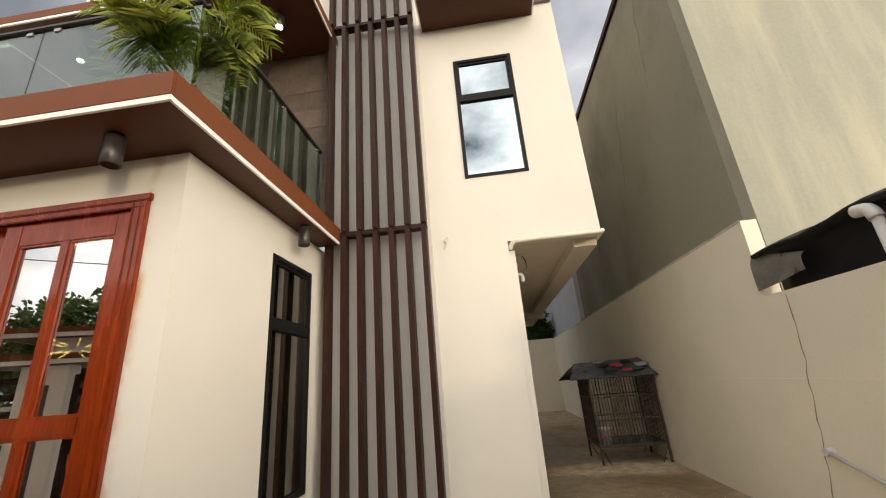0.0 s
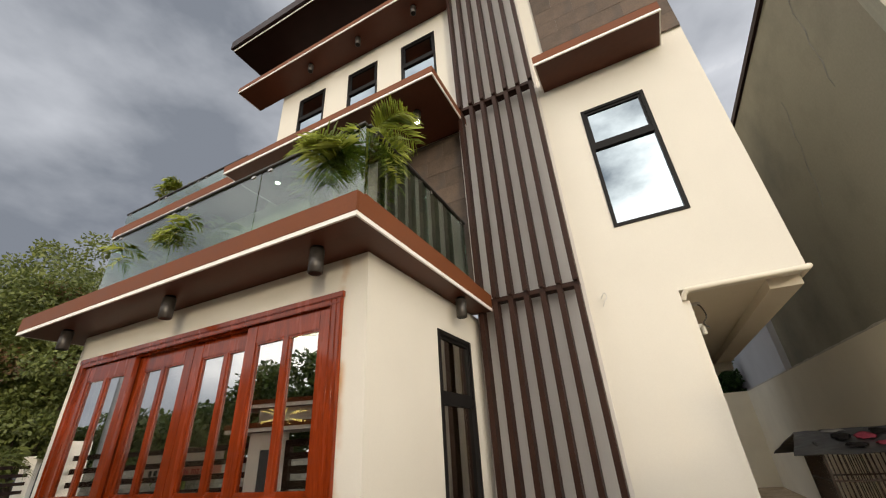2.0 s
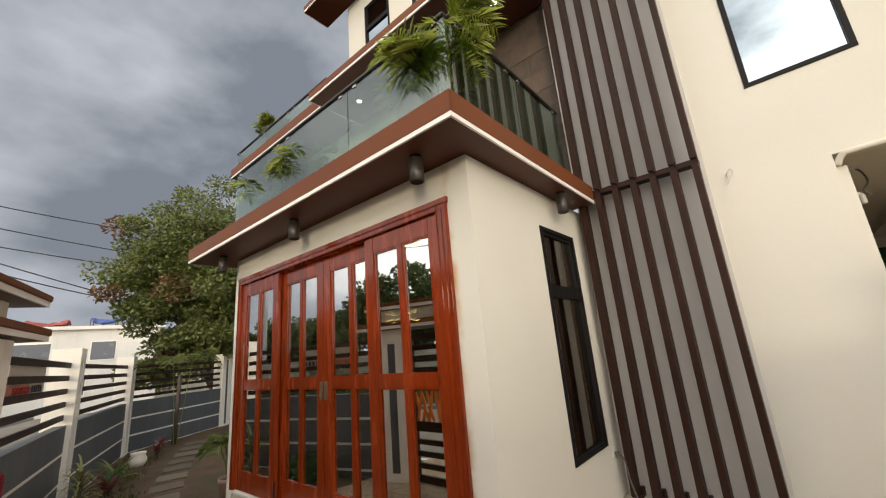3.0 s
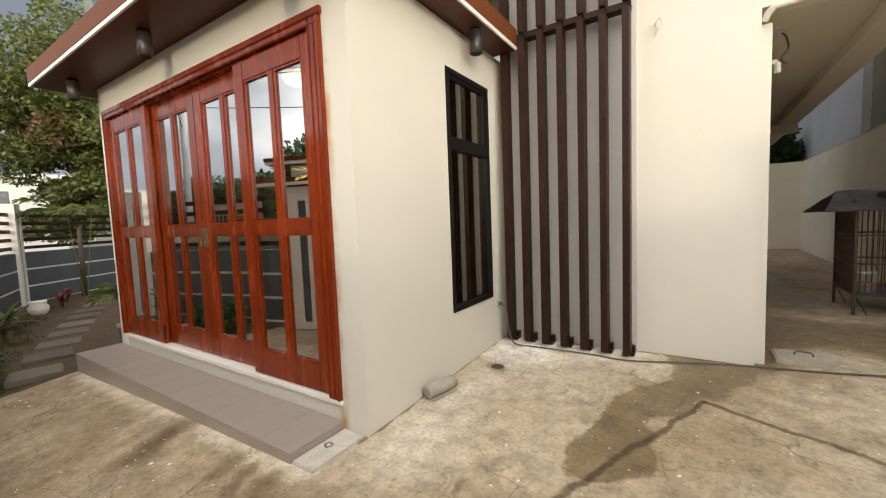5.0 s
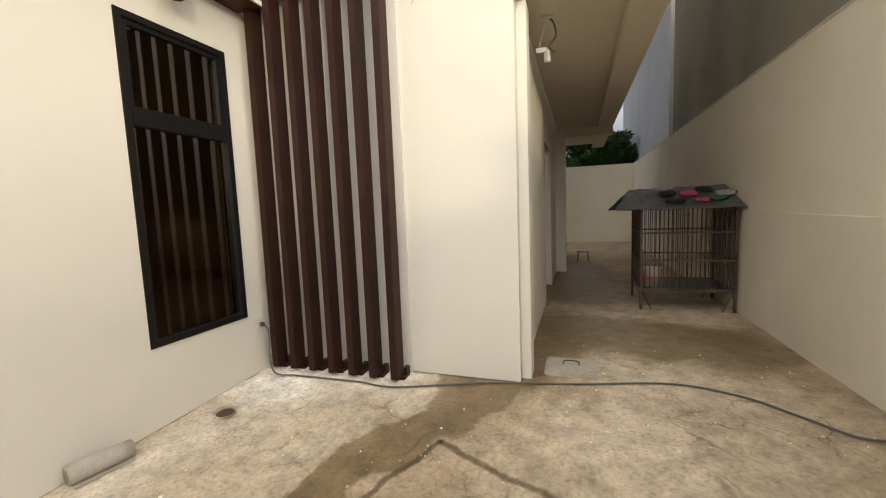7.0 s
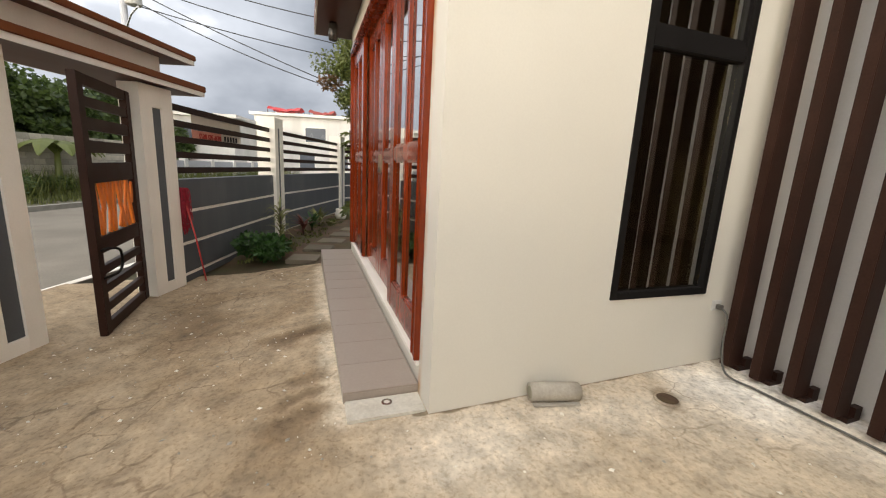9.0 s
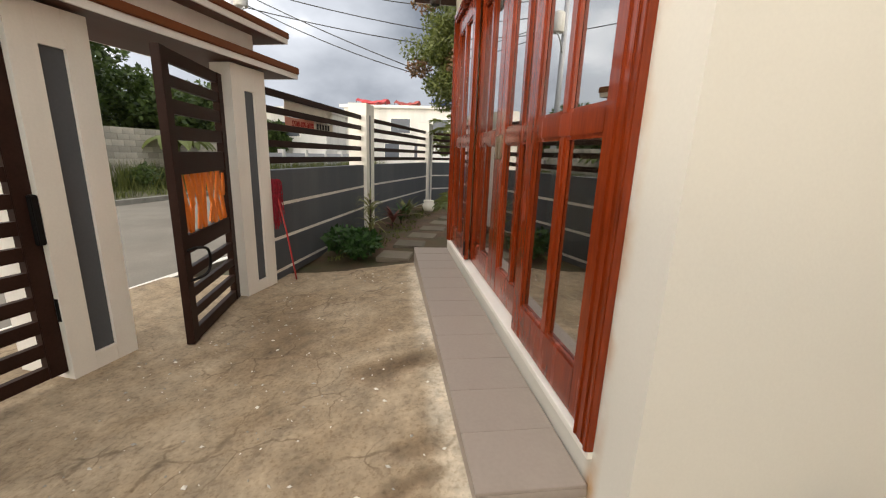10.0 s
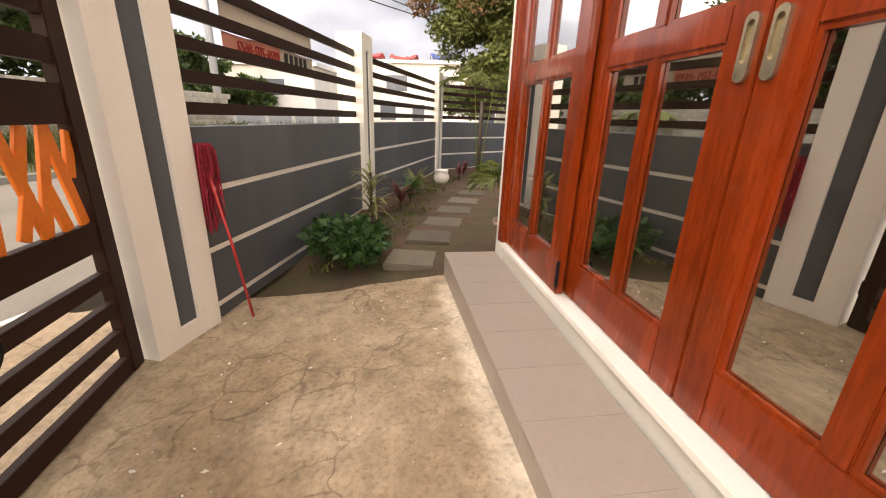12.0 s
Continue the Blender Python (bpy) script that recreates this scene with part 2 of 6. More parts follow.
TARP = material("black_tarpaulin", (0.012, 0.012, 0.014), 0.6, 0.2, 3, 30, 0.4, spec=0.2)
FLAP = material("grey_plastic_film", (0.16, 0.155, 0.14), 0.3, 0.2, 6, 60, 0.1)
CONCRETEPIECE = material("rough_concrete", (0.42, 0.38, 0.32), 0.9, 0.12, 6, 70, 0.5, stain=(0.25, 0.22, 0.18), stain_scale=4, stain_amount=0.5)
BARK = material("bark", (0.10, 0.075, 0.055), 0.9, 0.3, 8, 50, 0.8, stretch=(1, 1, 0.3))
TERRACOTTA = material("clay_pot", (0.40, 0.27, 0.20), 0.8, 0.1, 6, 60, 0.2)
FARWHITE = material("white_far_paint", (0.70, 0.68, 0.64), 0.8, 0.05, 0.5, 10, 0.1, stain=(0.45, 0.43, 0.4), stain_scale=0.5, stain_amount=0.5, streak=True)
REDROOF = material("red_roof_sheet", (0.30, 0.055, 0.045), 0.6, 0.12, 1, 20, 0.2)
BANNER = material("banner_cloth", (0.66, 0.60, 0.52), 0.8, 0.05, 2, 40, 0.1)
BANNERRED = material("banner_red", (0.74, 0.34, 0.26), 0.8, 0.05, 2, 40, 0.1)
BANNERINK = material("banner_red_ink", (0.45, 0.05, 0.04), 0.8, 0.05, 2, 40, 0.0)
FARPANE = material("far_window_glass", (0.11, 0.12, 0.14), 0.25, 0.05, 1, 20, 0.0)
INK = material("dark_ink", (0.03, 0.03, 0.03), 0.7, 0.02, 2, 40, 0.0)
PINK = material("pink_cloth", (0.60, 0.10, 0.16), 0.9, 0.1, 20, 150, 0.4)
MINT = material("green_cloth", (0.03, 0.16, 0.10), 0.9, 0.1, 20, 150, 0.4)
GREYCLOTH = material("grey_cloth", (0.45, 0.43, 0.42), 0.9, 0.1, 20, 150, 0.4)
DARKCLOTH = material("dark_cloth", (0.03, 0.025, 0.025), 0.9, 0.1, 20, 150, 0.4)
DEBRIS = material("pale_chips", (0.60, 0.56, 0.48), 0.9, 0.2, 10, 60, 0.1, per_piece=0.9, island=True)
PALECEMENT = material("pale_cement", (0.56, 0.52, 0.45), 0.9, 0.10, 7, 60, 0.5, stain=(0.36, 0.32, 0.26), stain_scale=6, stain_amount=0.7)
CEILINGWHITE = material("cream_soffit", (0.62, 0.56, 0.46), 0.8, 0.03, 1.0, 50, 0.05)
GLASSDOOR = thin_glass("door_glass", (0.72, 0.74, 0.66), 0.66)
GLASSDARK = thin_glass("dark_window_glass", (0.60, 0.57, 0.44), 0.38)
GLASSRAIL = thin_glass("green_rail_glass", (0.56, 0.69, 0.62), 0.15)
MIRRORPANE = material("reflective_tinted_glass", (0.35, 0.41, 0.46), 0.03, 0.0, 1, 10, 0.0, metal=1.0)
mirror_bsdf = MIRRORPANE.node_tree.nodes["Principled BSDF"]
MIRRORPANE.node_tree.links.remove(mirror_bsdf.inputs["Roughness"].links[0])
mirror_bsdf.inputs["Roughness"].default_value = 0.01
LAMPGLOW = glow("lamp_glow", (1.0, 0.93, 0.78), 14.0)
GOLDGLOW = glow("gold_glow", (1.0, 0.72, 0.22), 8.0)
OVALGLOW = glow("oval_glow", (1.0, 0.85, 0.55), 6.0)
LEAF_TREE = leaf_material("tree_leaf", (0.120, 0.158, 0.045))
LEAF_DRY = leaf_material("dry_leaf", (0.16, 0.10, 0.05))
LEAF_FAR = leaf_material("far_leaf", (0.060, 0.105, 0.026), 0.45)
LEAF_PALM = leaf_material("palm_leaf", (0.24, 0.31, 0.045))
LEAF_BUSH = leaf_material("bush_leaf", (0.030, 0.085, 0.018))
LEAF_RED = leaf_material("croton_leaf", (0.13, 0.045, 0.040))
LEAF_PALE = leaf_material("variegated_leaf", (0.22, 0.25, 0.10))
GRASSBLADE = leaf_material("grass_blade", (0.088, 0.118, 0.032), 0.55)


def seg_mask(n, l, pos, a, b, r0, r1):
    """1 inside r0 of the line a-b in plan, 0 outside r1."""
    ax, ay = a
    dx, dy = b[0] - a[0], b[1] - a[1]
    L2 = dx * dx + dy * dy

    def vm(op, x, y=None):
        v = n.new("ShaderNodeVectorMath")
        v.operation = op
        l.new(x, v.inputs[0])
        if y is not None:
            if isinstance(y, tuple):
                v.inputs[1].default_value = y
            else:
                l.new(y, v.inputs[1])
        return v

    flat = vm("MULTIPLY", pos, (1.0, 1.0, 0.0)).outputs["Vector"]
    rel = vm("SUBTRACT", flat, (ax, ay, 0.0)).outputs["Vector"]
    t = vm("DOT_PRODUCT", rel, (dx / L2, dy / L2, 0.0)).outputs["Value"]
    cl = n.new("ShaderNodeClamp")
    l.new(t, cl.inputs["Value"])
    sc = n.new("ShaderNodeVectorMath")
    sc.operation = "SCALE"
    sc.inputs[0].default_value = (dx, dy, 0)
    l.new(cl.outputs["Result"], sc.inputs["Scale"])
    d = vm("DISTANCE", rel, sc.outputs["Vector"]).outputs["Value"]
    mr = n.new("ShaderNodeMapRange")
    mr.interpolation_type = "SMOOTHSTEP"
    mr.inputs["From Min"].default_value, mr.inputs["From Max"].default_value = r0, r1
    mr.inputs["To Min"].default_value, mr.inputs["To Max"].default_value = 1.0, 0.0
    l.new(d, mr.inputs["Value"])
    return mr.outputs["Result"]


def driveway_material():
    m = material("driveway_concrete", (0.405, 0.312, 0.208), 0.88, 0.20, 8.0, 34, 1.0, stain=(0.48, 0.38, 0.26), stain_scale=4.5, stain_amount=0.35)
    n, l = m.node_tree.nodes, m.node_tree.links
    b = n["Principled BSDF"]
    col = b.inputs["Base Color"].links[0].from_socket
    rough = b.inputs["Roughness"].links[0].from_socket
    geo = n.new("ShaderNodeNewGeometry")
    wob, wobs, wadd = n.new("ShaderNodeTexNoise"), n.new("ShaderNodeVectorMath"), n.new("ShaderNodeVectorMath")
    wob.inputs["Scale"].default_value, wob.inputs["Detail"].default_value = 2.2, 6
    l.new(geo.outputs["Position"], wob.inputs["Vector"])
    wobs.operation, wadd.operation = "MULTIPLY_ADD", "ADD"
    wobs.inputs[1].default_value, wobs.inputs[2].default_value = (0.55, 0.55, 0), (-0.275, -0.275, 0)
    l.new(wob.outputs["Color"], wobs.inputs[0])
    l.new(wobs.outputs["Vector"], wadd.inputs[0])
    l.new(geo.outputs["Position"], wadd.inputs[1])
    pos = wadd.outputs["Vector"]
    fw, fs, fa = n.new("ShaderNodeTexNoise"), n.new("ShaderNodeVectorMath"), n.new("ShaderNodeVectorMath")
    fw.inputs["Scale"].default_value, fw.inputs["Detail"].default_value = 5.0, 7
    l.new(geo.outputs["Position"], fw.inputs["Vector"])
    fs.operation, fa.operation = "MULTIPLY_ADD", "ADD"
    fs.inputs[1].default_value, fs.inputs[2].default_value = (0.10, 0.10, 0), (-0.05, -0.05, 0)
    l.new(fw.outputs["Color"], fs.inputs[0])
    l.new(fs.outputs["Vector"], fa.inputs[0])
    l.new(geo.outputs["Position"], fa.inputs[1])
    fine_pos = fa.outputs["Vector"]

    def over(mask, colour, amount, new_rough=None):
        nonlocal col, rough
        mu = n.new("ShaderNodeMath")
        mu.operation = "MULTIPLY"
        mu.inputs[1].default_value = amount
        l.new(mask, mu.inputs[0])
        mx = n.new("ShaderNodeMix")
        mx.data_type, mx.blend_type = "RGBA", "MULTIPLY"
        l.new(mu.outputs["Value"], mx.inputs["Factor"])
        l.new(col, mx.inputs["A"])
        mx.inputs["B"].default_value = (*colour, 1)
        col = mx.outputs["Result"]
        if new_rough is not None:
            mr = n.new("ShaderNodeMix")
            mr.data_type = "FLOAT"
            l.new(mask, mr.inputs["Factor"])
            l.new(rough, mr.inputs["A"])
            mr.inputs["B"].default_value = new_rough
            rough = mr.outputs["Result"]

    # wet concrete; the broad patch at (0.75, 5.75) also paints in overhang shade
    wet_shade = (0.47, 0.42, 0.32)
    wet_shade_mask = None
    for a, c, r0, r1 in (((0.12, 4.4), (0.02, 3.8), 0.25, 0.30), ((0.0, 3.8), (-0.30, 3.35), 0.19, 0.24), ((-0.31, 3.35), (-0.42, 2.5), 0.16, 0.20), ((0.75, 5.75), (2.0, 5.55), 0.45, 0.72),
                         ((0.35, 4.45), (0.8, 5.3), 0.15, 0.35), ((0.9, 7.4), (0.8, 10.5), 0.3, 0.7)):
        seg = seg_mask(n, l, pos, a, c, r0, r1)
        if wet_shade_mask is not None:
            top = n.new("ShaderNodeMath")
            top.operation = "MAXIMUM"
            l.new(wet_shade_mask, top.inputs[0])
            l.new(seg, top.inputs[1])
            seg = top.outputs["Value"]
        wet_shade_mask = seg
    over(wet_shade_mask, wet_shade, 0.9, 0.42)
    damp = (0.55, 0.5, 0.44)
    for a, c, r0, r1 in (((-2.42, 1.56), (-2.40, 1.48), 0.03, 0.16), ((-3.15, 1.62), (-3.10, 1.12), 0.02, 0.17), ((-2.12, 1.42), (-2.10, 1.38), 0.02, 0.11), ((-2.18, 1.60), (-2.15, 1.52), 0.01, 0.10),
                         ((-1.92, 1.60), (-1.85, 1.35), 0.02, 0.16), ((-1.57, 3.47), (-1.47, 3.43), 0.06, 0.16), ((-3.25, 1.56), (-3.0, 1.3), 0.02, 0.2), ((-4.3, 0.3), (-3.6, 0.6), 0.02, 0.45)):
        over(seg_mask(n, l, pos, a, c, r0, r1), damp, 0.85)
    pale = (1.45, 1.58, 1.8)
    for a, c, r0, r1 in (((-1.7, 2.2), (-1.7, 4.1), 0.10, 0.75), ((-1.6, 4.0), (-0.45, 4.2), 0.10, 0.55)):
        over(seg_mask(n, l, pos, a, c, r0, r1), pale, 0.9)
    for a, c, r0, r1 in (((-1.1, 2.5), (-0.9, 3.8), 0.2, 1.0), ((1.2, 3.4), (1.8, 7.5), 0.3, 1.1), ((0.3, 2.2), (1.6, 2.6), 0.1, 0.7)):
        over(seg_mask(n, l, pos, a, c, r0, r1), (1.42, 1.55, 1.75), 0.8)
    over(seg_mask(n, l, fine_pos, (-1.9, 1.64), (-5.6, 1.66), 0.03, 0.16), (1.7, 1.9, 2.2), 0.85)
    over(seg_mask(n, l, fine_pos, (-1.65, 4.27), (-0.45, 4.28), 0.03, 0.13), (1.3, 1.4, 1.6), 0.8)
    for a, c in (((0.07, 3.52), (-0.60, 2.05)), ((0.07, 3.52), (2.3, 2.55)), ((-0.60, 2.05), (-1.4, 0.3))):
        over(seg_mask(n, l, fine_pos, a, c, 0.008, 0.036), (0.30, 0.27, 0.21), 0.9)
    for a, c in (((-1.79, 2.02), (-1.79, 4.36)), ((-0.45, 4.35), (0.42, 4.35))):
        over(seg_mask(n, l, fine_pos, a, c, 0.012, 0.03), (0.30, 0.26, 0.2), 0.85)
    # hairline cracks and pits
    vc, vcr, vm2 = n.new("ShaderNodeTexVoronoi"), n.new("ShaderNodeMapRange"), n.new("ShaderNodeMath")
    vc.feature = "DISTANCE_TO_EDGE"
    vc.inputs["Scale"].default_value = 3.2
    vcr.inputs["From Min"].default_value, vcr.inputs["From Max"].default_value = 0.030, 0.008
    l.new(pos, vc.inputs["Vector"])
    l.new(vc.outputs["Distance"], vcr.inputs["Value"])
    cn, cnr = n.new("ShaderNodeTexNoise"), n.new("ShaderNodeMapRange")
    cn.inputs["Scale"].default_value, cn.inputs["Detail"].default_value = 1.8, 5
    cnr.inputs["From Min"].default_value, cnr.inputs["From Max"].default_value = 0.50, 0.62
    l.new(geo.outputs["Position"], cn.inputs["Vector"])
    l.new(cn.outputs["Fac"], cnr.inputs["Value"])
    vm2.operation = "MULTIPLY"
    l.new(vcr.outputs["Result"], vm2.inputs[0])
    l.new(cnr.outputs["Result"], vm2.inputs[1])
    over(vm2.outputs["Value"], (0.36, 0.31, 0.26), 0.55)
    pt, ptr = n.new("ShaderNodeTexNoise"), n.new("ShaderNodeMapRange")
    pt.inputs["Scale"].default_value, pt.inputs["Detail"].default_value, pt.inputs["Roughness"].default_value = 16.0, 6, 0.7
    ptr.inputs["From Min"].default_value, ptr.inputs["From Max"].default_value = 0.60, 0.72
    l.new(geo.outputs["Position"], pt.inputs["Vector"])
    l.new(pt.outputs["Fac"], ptr.inputs["Value"])
    over(ptr.outputs["Result"], (0.50, 0.45, 0.38), 0.7)
    mn, mnr = n.new("ShaderNodeTexNoise"), n.new("ShaderNodeMapRange")
    mn.inputs["Scale"].default_value, mn.inputs["Detail"].default_value, mn.inputs["Roughness"].default_value = 1.3, 7, 0.6
    mnr.inputs["From Min"].default_value, mnr.inputs["From Max"].default_value = 0.44, 0.66
    l.new(pos, mn.inputs["Vector"])
    l.new(mn.outputs["Fac"], mnr.inputs["Value"])
    over(mnr.outputs["Result"], (0.66, 0.60, 0.52), 0.75)
    gn, gnr = n.new("ShaderNodeTexNoise"), n.new("ShaderNodeMapRange")
    gn.inputs["Scale"].default_value, gn.inputs["Detail"].default_value, gn.inputs["Roughness"].default_value = 42.0, 5, 0.65
    gnr.inputs["From Min"].default_value, gnr.inputs["From Max"].default_value = 0.50, 0.66
    l.new(geo.outputs["Position"], gn.inputs["Vector"])
    l.new(gn.outputs["Fac"], gnr.inputs["Value"])
    over(gnr.outputs["Result"], (0.58, 0.53, 0.45), 0.6)
    # scattered chips and fallen bits
    vo, vr = n.new("ShaderNodeTexVoronoi"), n.new("ShaderNodeMapRange")
    vo.inputs["Scale"].default_value = 6.5
    vr.inputs["From Min"].default_value, vr.inputs["From Max"].default_value = 0.055, 0.035
    l.new(pos, vo.inputs["Vector"])
    l.new(vo.outputs["Distance"], vr.inputs["Value"])
    over(vr.outputs["Result"], (0.55, 0.5, 0.42), 0.8)
    l.new(col, b.inputs["Base Color"])
    l.new(rough, b.inputs["Roughness"])
    return m


def door_wall_material():
    """Cream paint with brown varnish overspray beside the door frame."""
    m = material("cream_paint_by_door", (0.665, 0.632, 0.562), 0.75, 0.02, 1.2, 90, 0.10, stain=(0.70, 0.62, 0.50), stain_scale=0.9, stain_amount=0.18, streak=True)
    n, l = m.node_tree.nodes, m.node_tree.links
    b = n["Principled BSDF"]
    col = b.inputs["Base Color"].links[0].from_socket
    geo, tx, ramp, mu, mx = n.new("ShaderNodeNewGeometry"), n.new("ShaderNodeTexNoise"), n.new("ShaderNodeMapRange"), n.new("ShaderNodeMath"), n.new("ShaderNodeMix")
    tx.inputs["Scale"].default_value, tx.inputs["Detail"].default_value = 3.2, 5
    ramp.inputs["From Min"].default_value, ramp.inputs["From Max"].default_value = 0.44, 0.66
    l.new(geo.outputs["Position"], tx.inputs["Vector"])
    l.new(tx.outputs["Fac"], ramp.inputs["Value"])
    band = seg_mask(n, l, geo.outputs["Position"], (-2.0, 2.0), (-2.0, 2.2), 0.006, 0.075)
    mu.operation = "MULTIPLY"
    l.new(band, mu.inputs[0])
    l.new(ramp.outputs["Result"], mu.inputs[1])
    mx.data_type = "RGBA"
    l.new(mu.outputs["Value"], mx.inputs["Factor"])
    l.new(col, mx.inputs["A"])
    mx.inputs["B"].default_value = (0.50, 0.30, 0.14, 1)
    l.new(mx.outputs["Result"], b.inputs["Base Color"])
    return m


DRIVEWAY = driveway_material()
CREAMDOOR = door_wall_material()

# ---------------------------------------------------------------- building blocks


def to_mesh(name, bm, mat, smooth=False):
    me = bpy.data.meshes.new(name)
    bmesh.ops.recalc_face_normals(bm, faces=bm.faces)
    bm.to_mesh(me)
    bm.free()
    me.materials.append(mat)
    if smooth:
        me.shade_smooth()
    return me


def part(name, bm, mat, parent=None, label="", smooth=False, m=None):
    """Links a bmesh (or a mesh) as one object under a thing or a part."""
    me = bm if isinstance(bm, bpy.types.Mesh) else to_mesh(name, bm, mat, smooth)
    ob = new(name, me)
    if m is not None:
        ob.matrix_basis = m
    if parent is not None:
        ob.parent = parent
    return tagged(ob, label)


def thing(name, at, label, category, group="", kind="", turn=0):
    ob = new(name)
    ob.matrix_basis = pose(*at, 0, 0, turn)
    return tagged(ob, label, category, group, kind)


def boxes(*specs, bevel=0.0):
    """Boxes (x0, x1, y0, y1, z0, z1) in one bmesh."""
    bm = bmesh.new()
    for x0, x1, y0, y1, z0, z1 in specs:
        bmesh.ops.create_cube(bm, size=1, matrix=Matrix.Translation(((x0 + x1) / 2, (y0 + y1) / 2, (z0 + z1) / 2)) @ Matrix.Diagonal((x1 - x0, y1 - y0, z1 - z0, 1)))
    if bevel:
        bmesh.ops.bevel(bm, geom=bm.edges[:], offset=bevel, segments=2, affect="EDGES", clamp_overlap=True)
    return bm


def tube(points, radius, sides=8, cap=True):
    """A round bar along points; radius may be a list."""
    bm = bmesh.new()
    pts = [Vector(p) for p in points]
    rads = radius if isinstance(radius, (list, tuple)) else [radius] * len(pts)
    rings, up = [], None
    for i, p in enumerate(pts):
        d = (pts[min(i + 1, len(pts) - 1)] - pts[max(i - 1, 0)]).normalized()
        if up is None:
            up = d.orthogonal().normalized()
        up = (up - d * up.dot(d)).normalized()
        side = d.cross(up)
        rings.append([bm.verts.new(p + (up * math.cos(a) + side * math.sin(a)) * rads[i]) for a in [2 * math.pi * k / sides for k in range(sides)]])
    for a, b in zip(rings, rings[1:]):
        for k in range(sides):
            bm.faces.new((a[k], a[(k + 1) % sides], b[(k + 1) % sides], b[k]))
    if cap:
        bm.faces.new(rings[0][::-1])
        bm.faces.new(rings[-1])
    return bm


def lathe(profile, sides=24):
    """A turned shape from (radius, height) pairs."""
    bm = bmesh.new()
    rings = [[bm.verts.new((r * math.cos(2 * math.pi * k / sides), r * math.sin(2 * math.pi * k / sides), z)) for k in range(sides)] for r, z in profile]
    for a, b in zip(rings, rings[1:]):
        for k in range(sides):
            bm.faces.new((a[k], a[(k + 1) % sides], b[(k + 1) % sides], b[k]))
    bm.faces.new(rings[0][::-1])
    bm.faces.new(rings[-1])
    return bm


def smooth_curve(points, steps=6):
    pts = [Vector(p) for p in points]
    out = []
    for i in range(len(pts) - 1):
        p0, p1, p2, p3 = pts[max(i - 1, 0)], pts[i], pts[i + 1], pts[min(i + 2, len(pts) - 1)]
        for k in range(steps):
            t = k / steps
            out.append(0.5 * ((2 * p1) + (p2 - p0) * t + (2 * p0 - 5 * p1 + 4 * p2 - p3) * t * t + (3 * p1 - p0 - 3 * p2 + p3) * t ** 3))
    return out + [pts[-1]]


def structure(name, bm, mat, label, category="wall", smooth=False):
    return tagged(part(name, bm, mat, None, "", smooth), label, category, "", "structure")


def raw(name, verts, faces, mat, parent=None, label=""):
    me = bpy.data.meshes.new(name)
    me.from_pydata(verts, [], faces)
    me.materials.append(mat)
    ob = new(name, me)
    if parent is not None:
        ob.parent = parent
    return tagged(ob, label)


# ---------------------------------------------------------------- the plan
STREET = Vector((-5.4, 0.04, 0))             # inner corner of the gate post
ALONG = Vector((-0.941, 0.339, 0)).normalized()
OUT = Vector((-0.339, -0.941, 0)).normalized()
WX, WY = -1.78, 2.08                          # corner of the front room
HY = 4.36                                     # front wall of the house
BX = 2.6                                      # boundary wall


def street(a, o, z=0.0):
    return STREET + ALONG * a + OUT * o + Vector((0, 0, z))


def line_y(x):
    return 0.04 - 0.36 * (x + 5.4)


def ground_z(x, y):
    t = min(1, max(0, (y - line_y(x)) / 3.2))
    t = t * t * (3 - 2 * t)
    return -0.255 + 0.265 * t + 0.036 * min(2.4, max(0, y - 2))


def grid_sheet(x0, x1, y0, y1, step, inside, height):
    nx, ny = int((x1 - x0) / step), int((y1 - y0) / step)
    index, verts, faces = {}, [], []

    def vert(i, j):
        if (i, j) not in index:
            x, y = x0 + i * step, y0 + j * step
            index[i, j] = len(verts)
            verts.append((x, y, height(x, y)))
        return index[i, j]

    for i in range(nx):
        for j in range(ny):
            if inside(x0 + (i + 0.5) * step, y0 + (j + 0.5) * step):
                faces.append((vert(i, j), vert(i + 1, j), vert(i + 1, j + 1), vert(i, j + 1)))
    return verts, faces


# ---------------------------------------------------------------- ground
base = bmesh.new()
bmesh.ops.create_grid(base, x_segments=8, y_segments=8, size=900, matrix=Matrix.Translation((0, 0, -0.42)))
structure("ground", base, EARTH, "dry earth and grass reaching the horizon", "ground")


def bumpy(x, y):
    return ground_z(x, y) + 0.006 * noise.noise((x * 1.7, y * 1.7, 0.3)) + 0.003 * noise.noise((x * 6, y * 6, 2.0))


def bed_edge(y):
    return -5.8 - 0.08 * (y - 0.5) + 0.02 * math.sin(4 * y) + 0.05 * noise.noise((y * 2.7, 0.4, 0.9)) + 0.02 * noise.noise((y * 9.0, 1.4, 0.9))


v, f = grid_sheet(-6.2, 2.7, -3.6, 16.4, 0.1, lambda x, y: x > bed_edge(y) - 0.05 and y > line_y(x) - 1.5, bumpy)
v = [(max(p[0], bed_edge(p[1])), max(p[1], line_y(p[0]) - 1.40), p[2]) for p in v]        # a straight edge along the street
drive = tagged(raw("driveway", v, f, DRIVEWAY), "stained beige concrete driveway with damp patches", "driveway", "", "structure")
drive.data.shade_smooth()
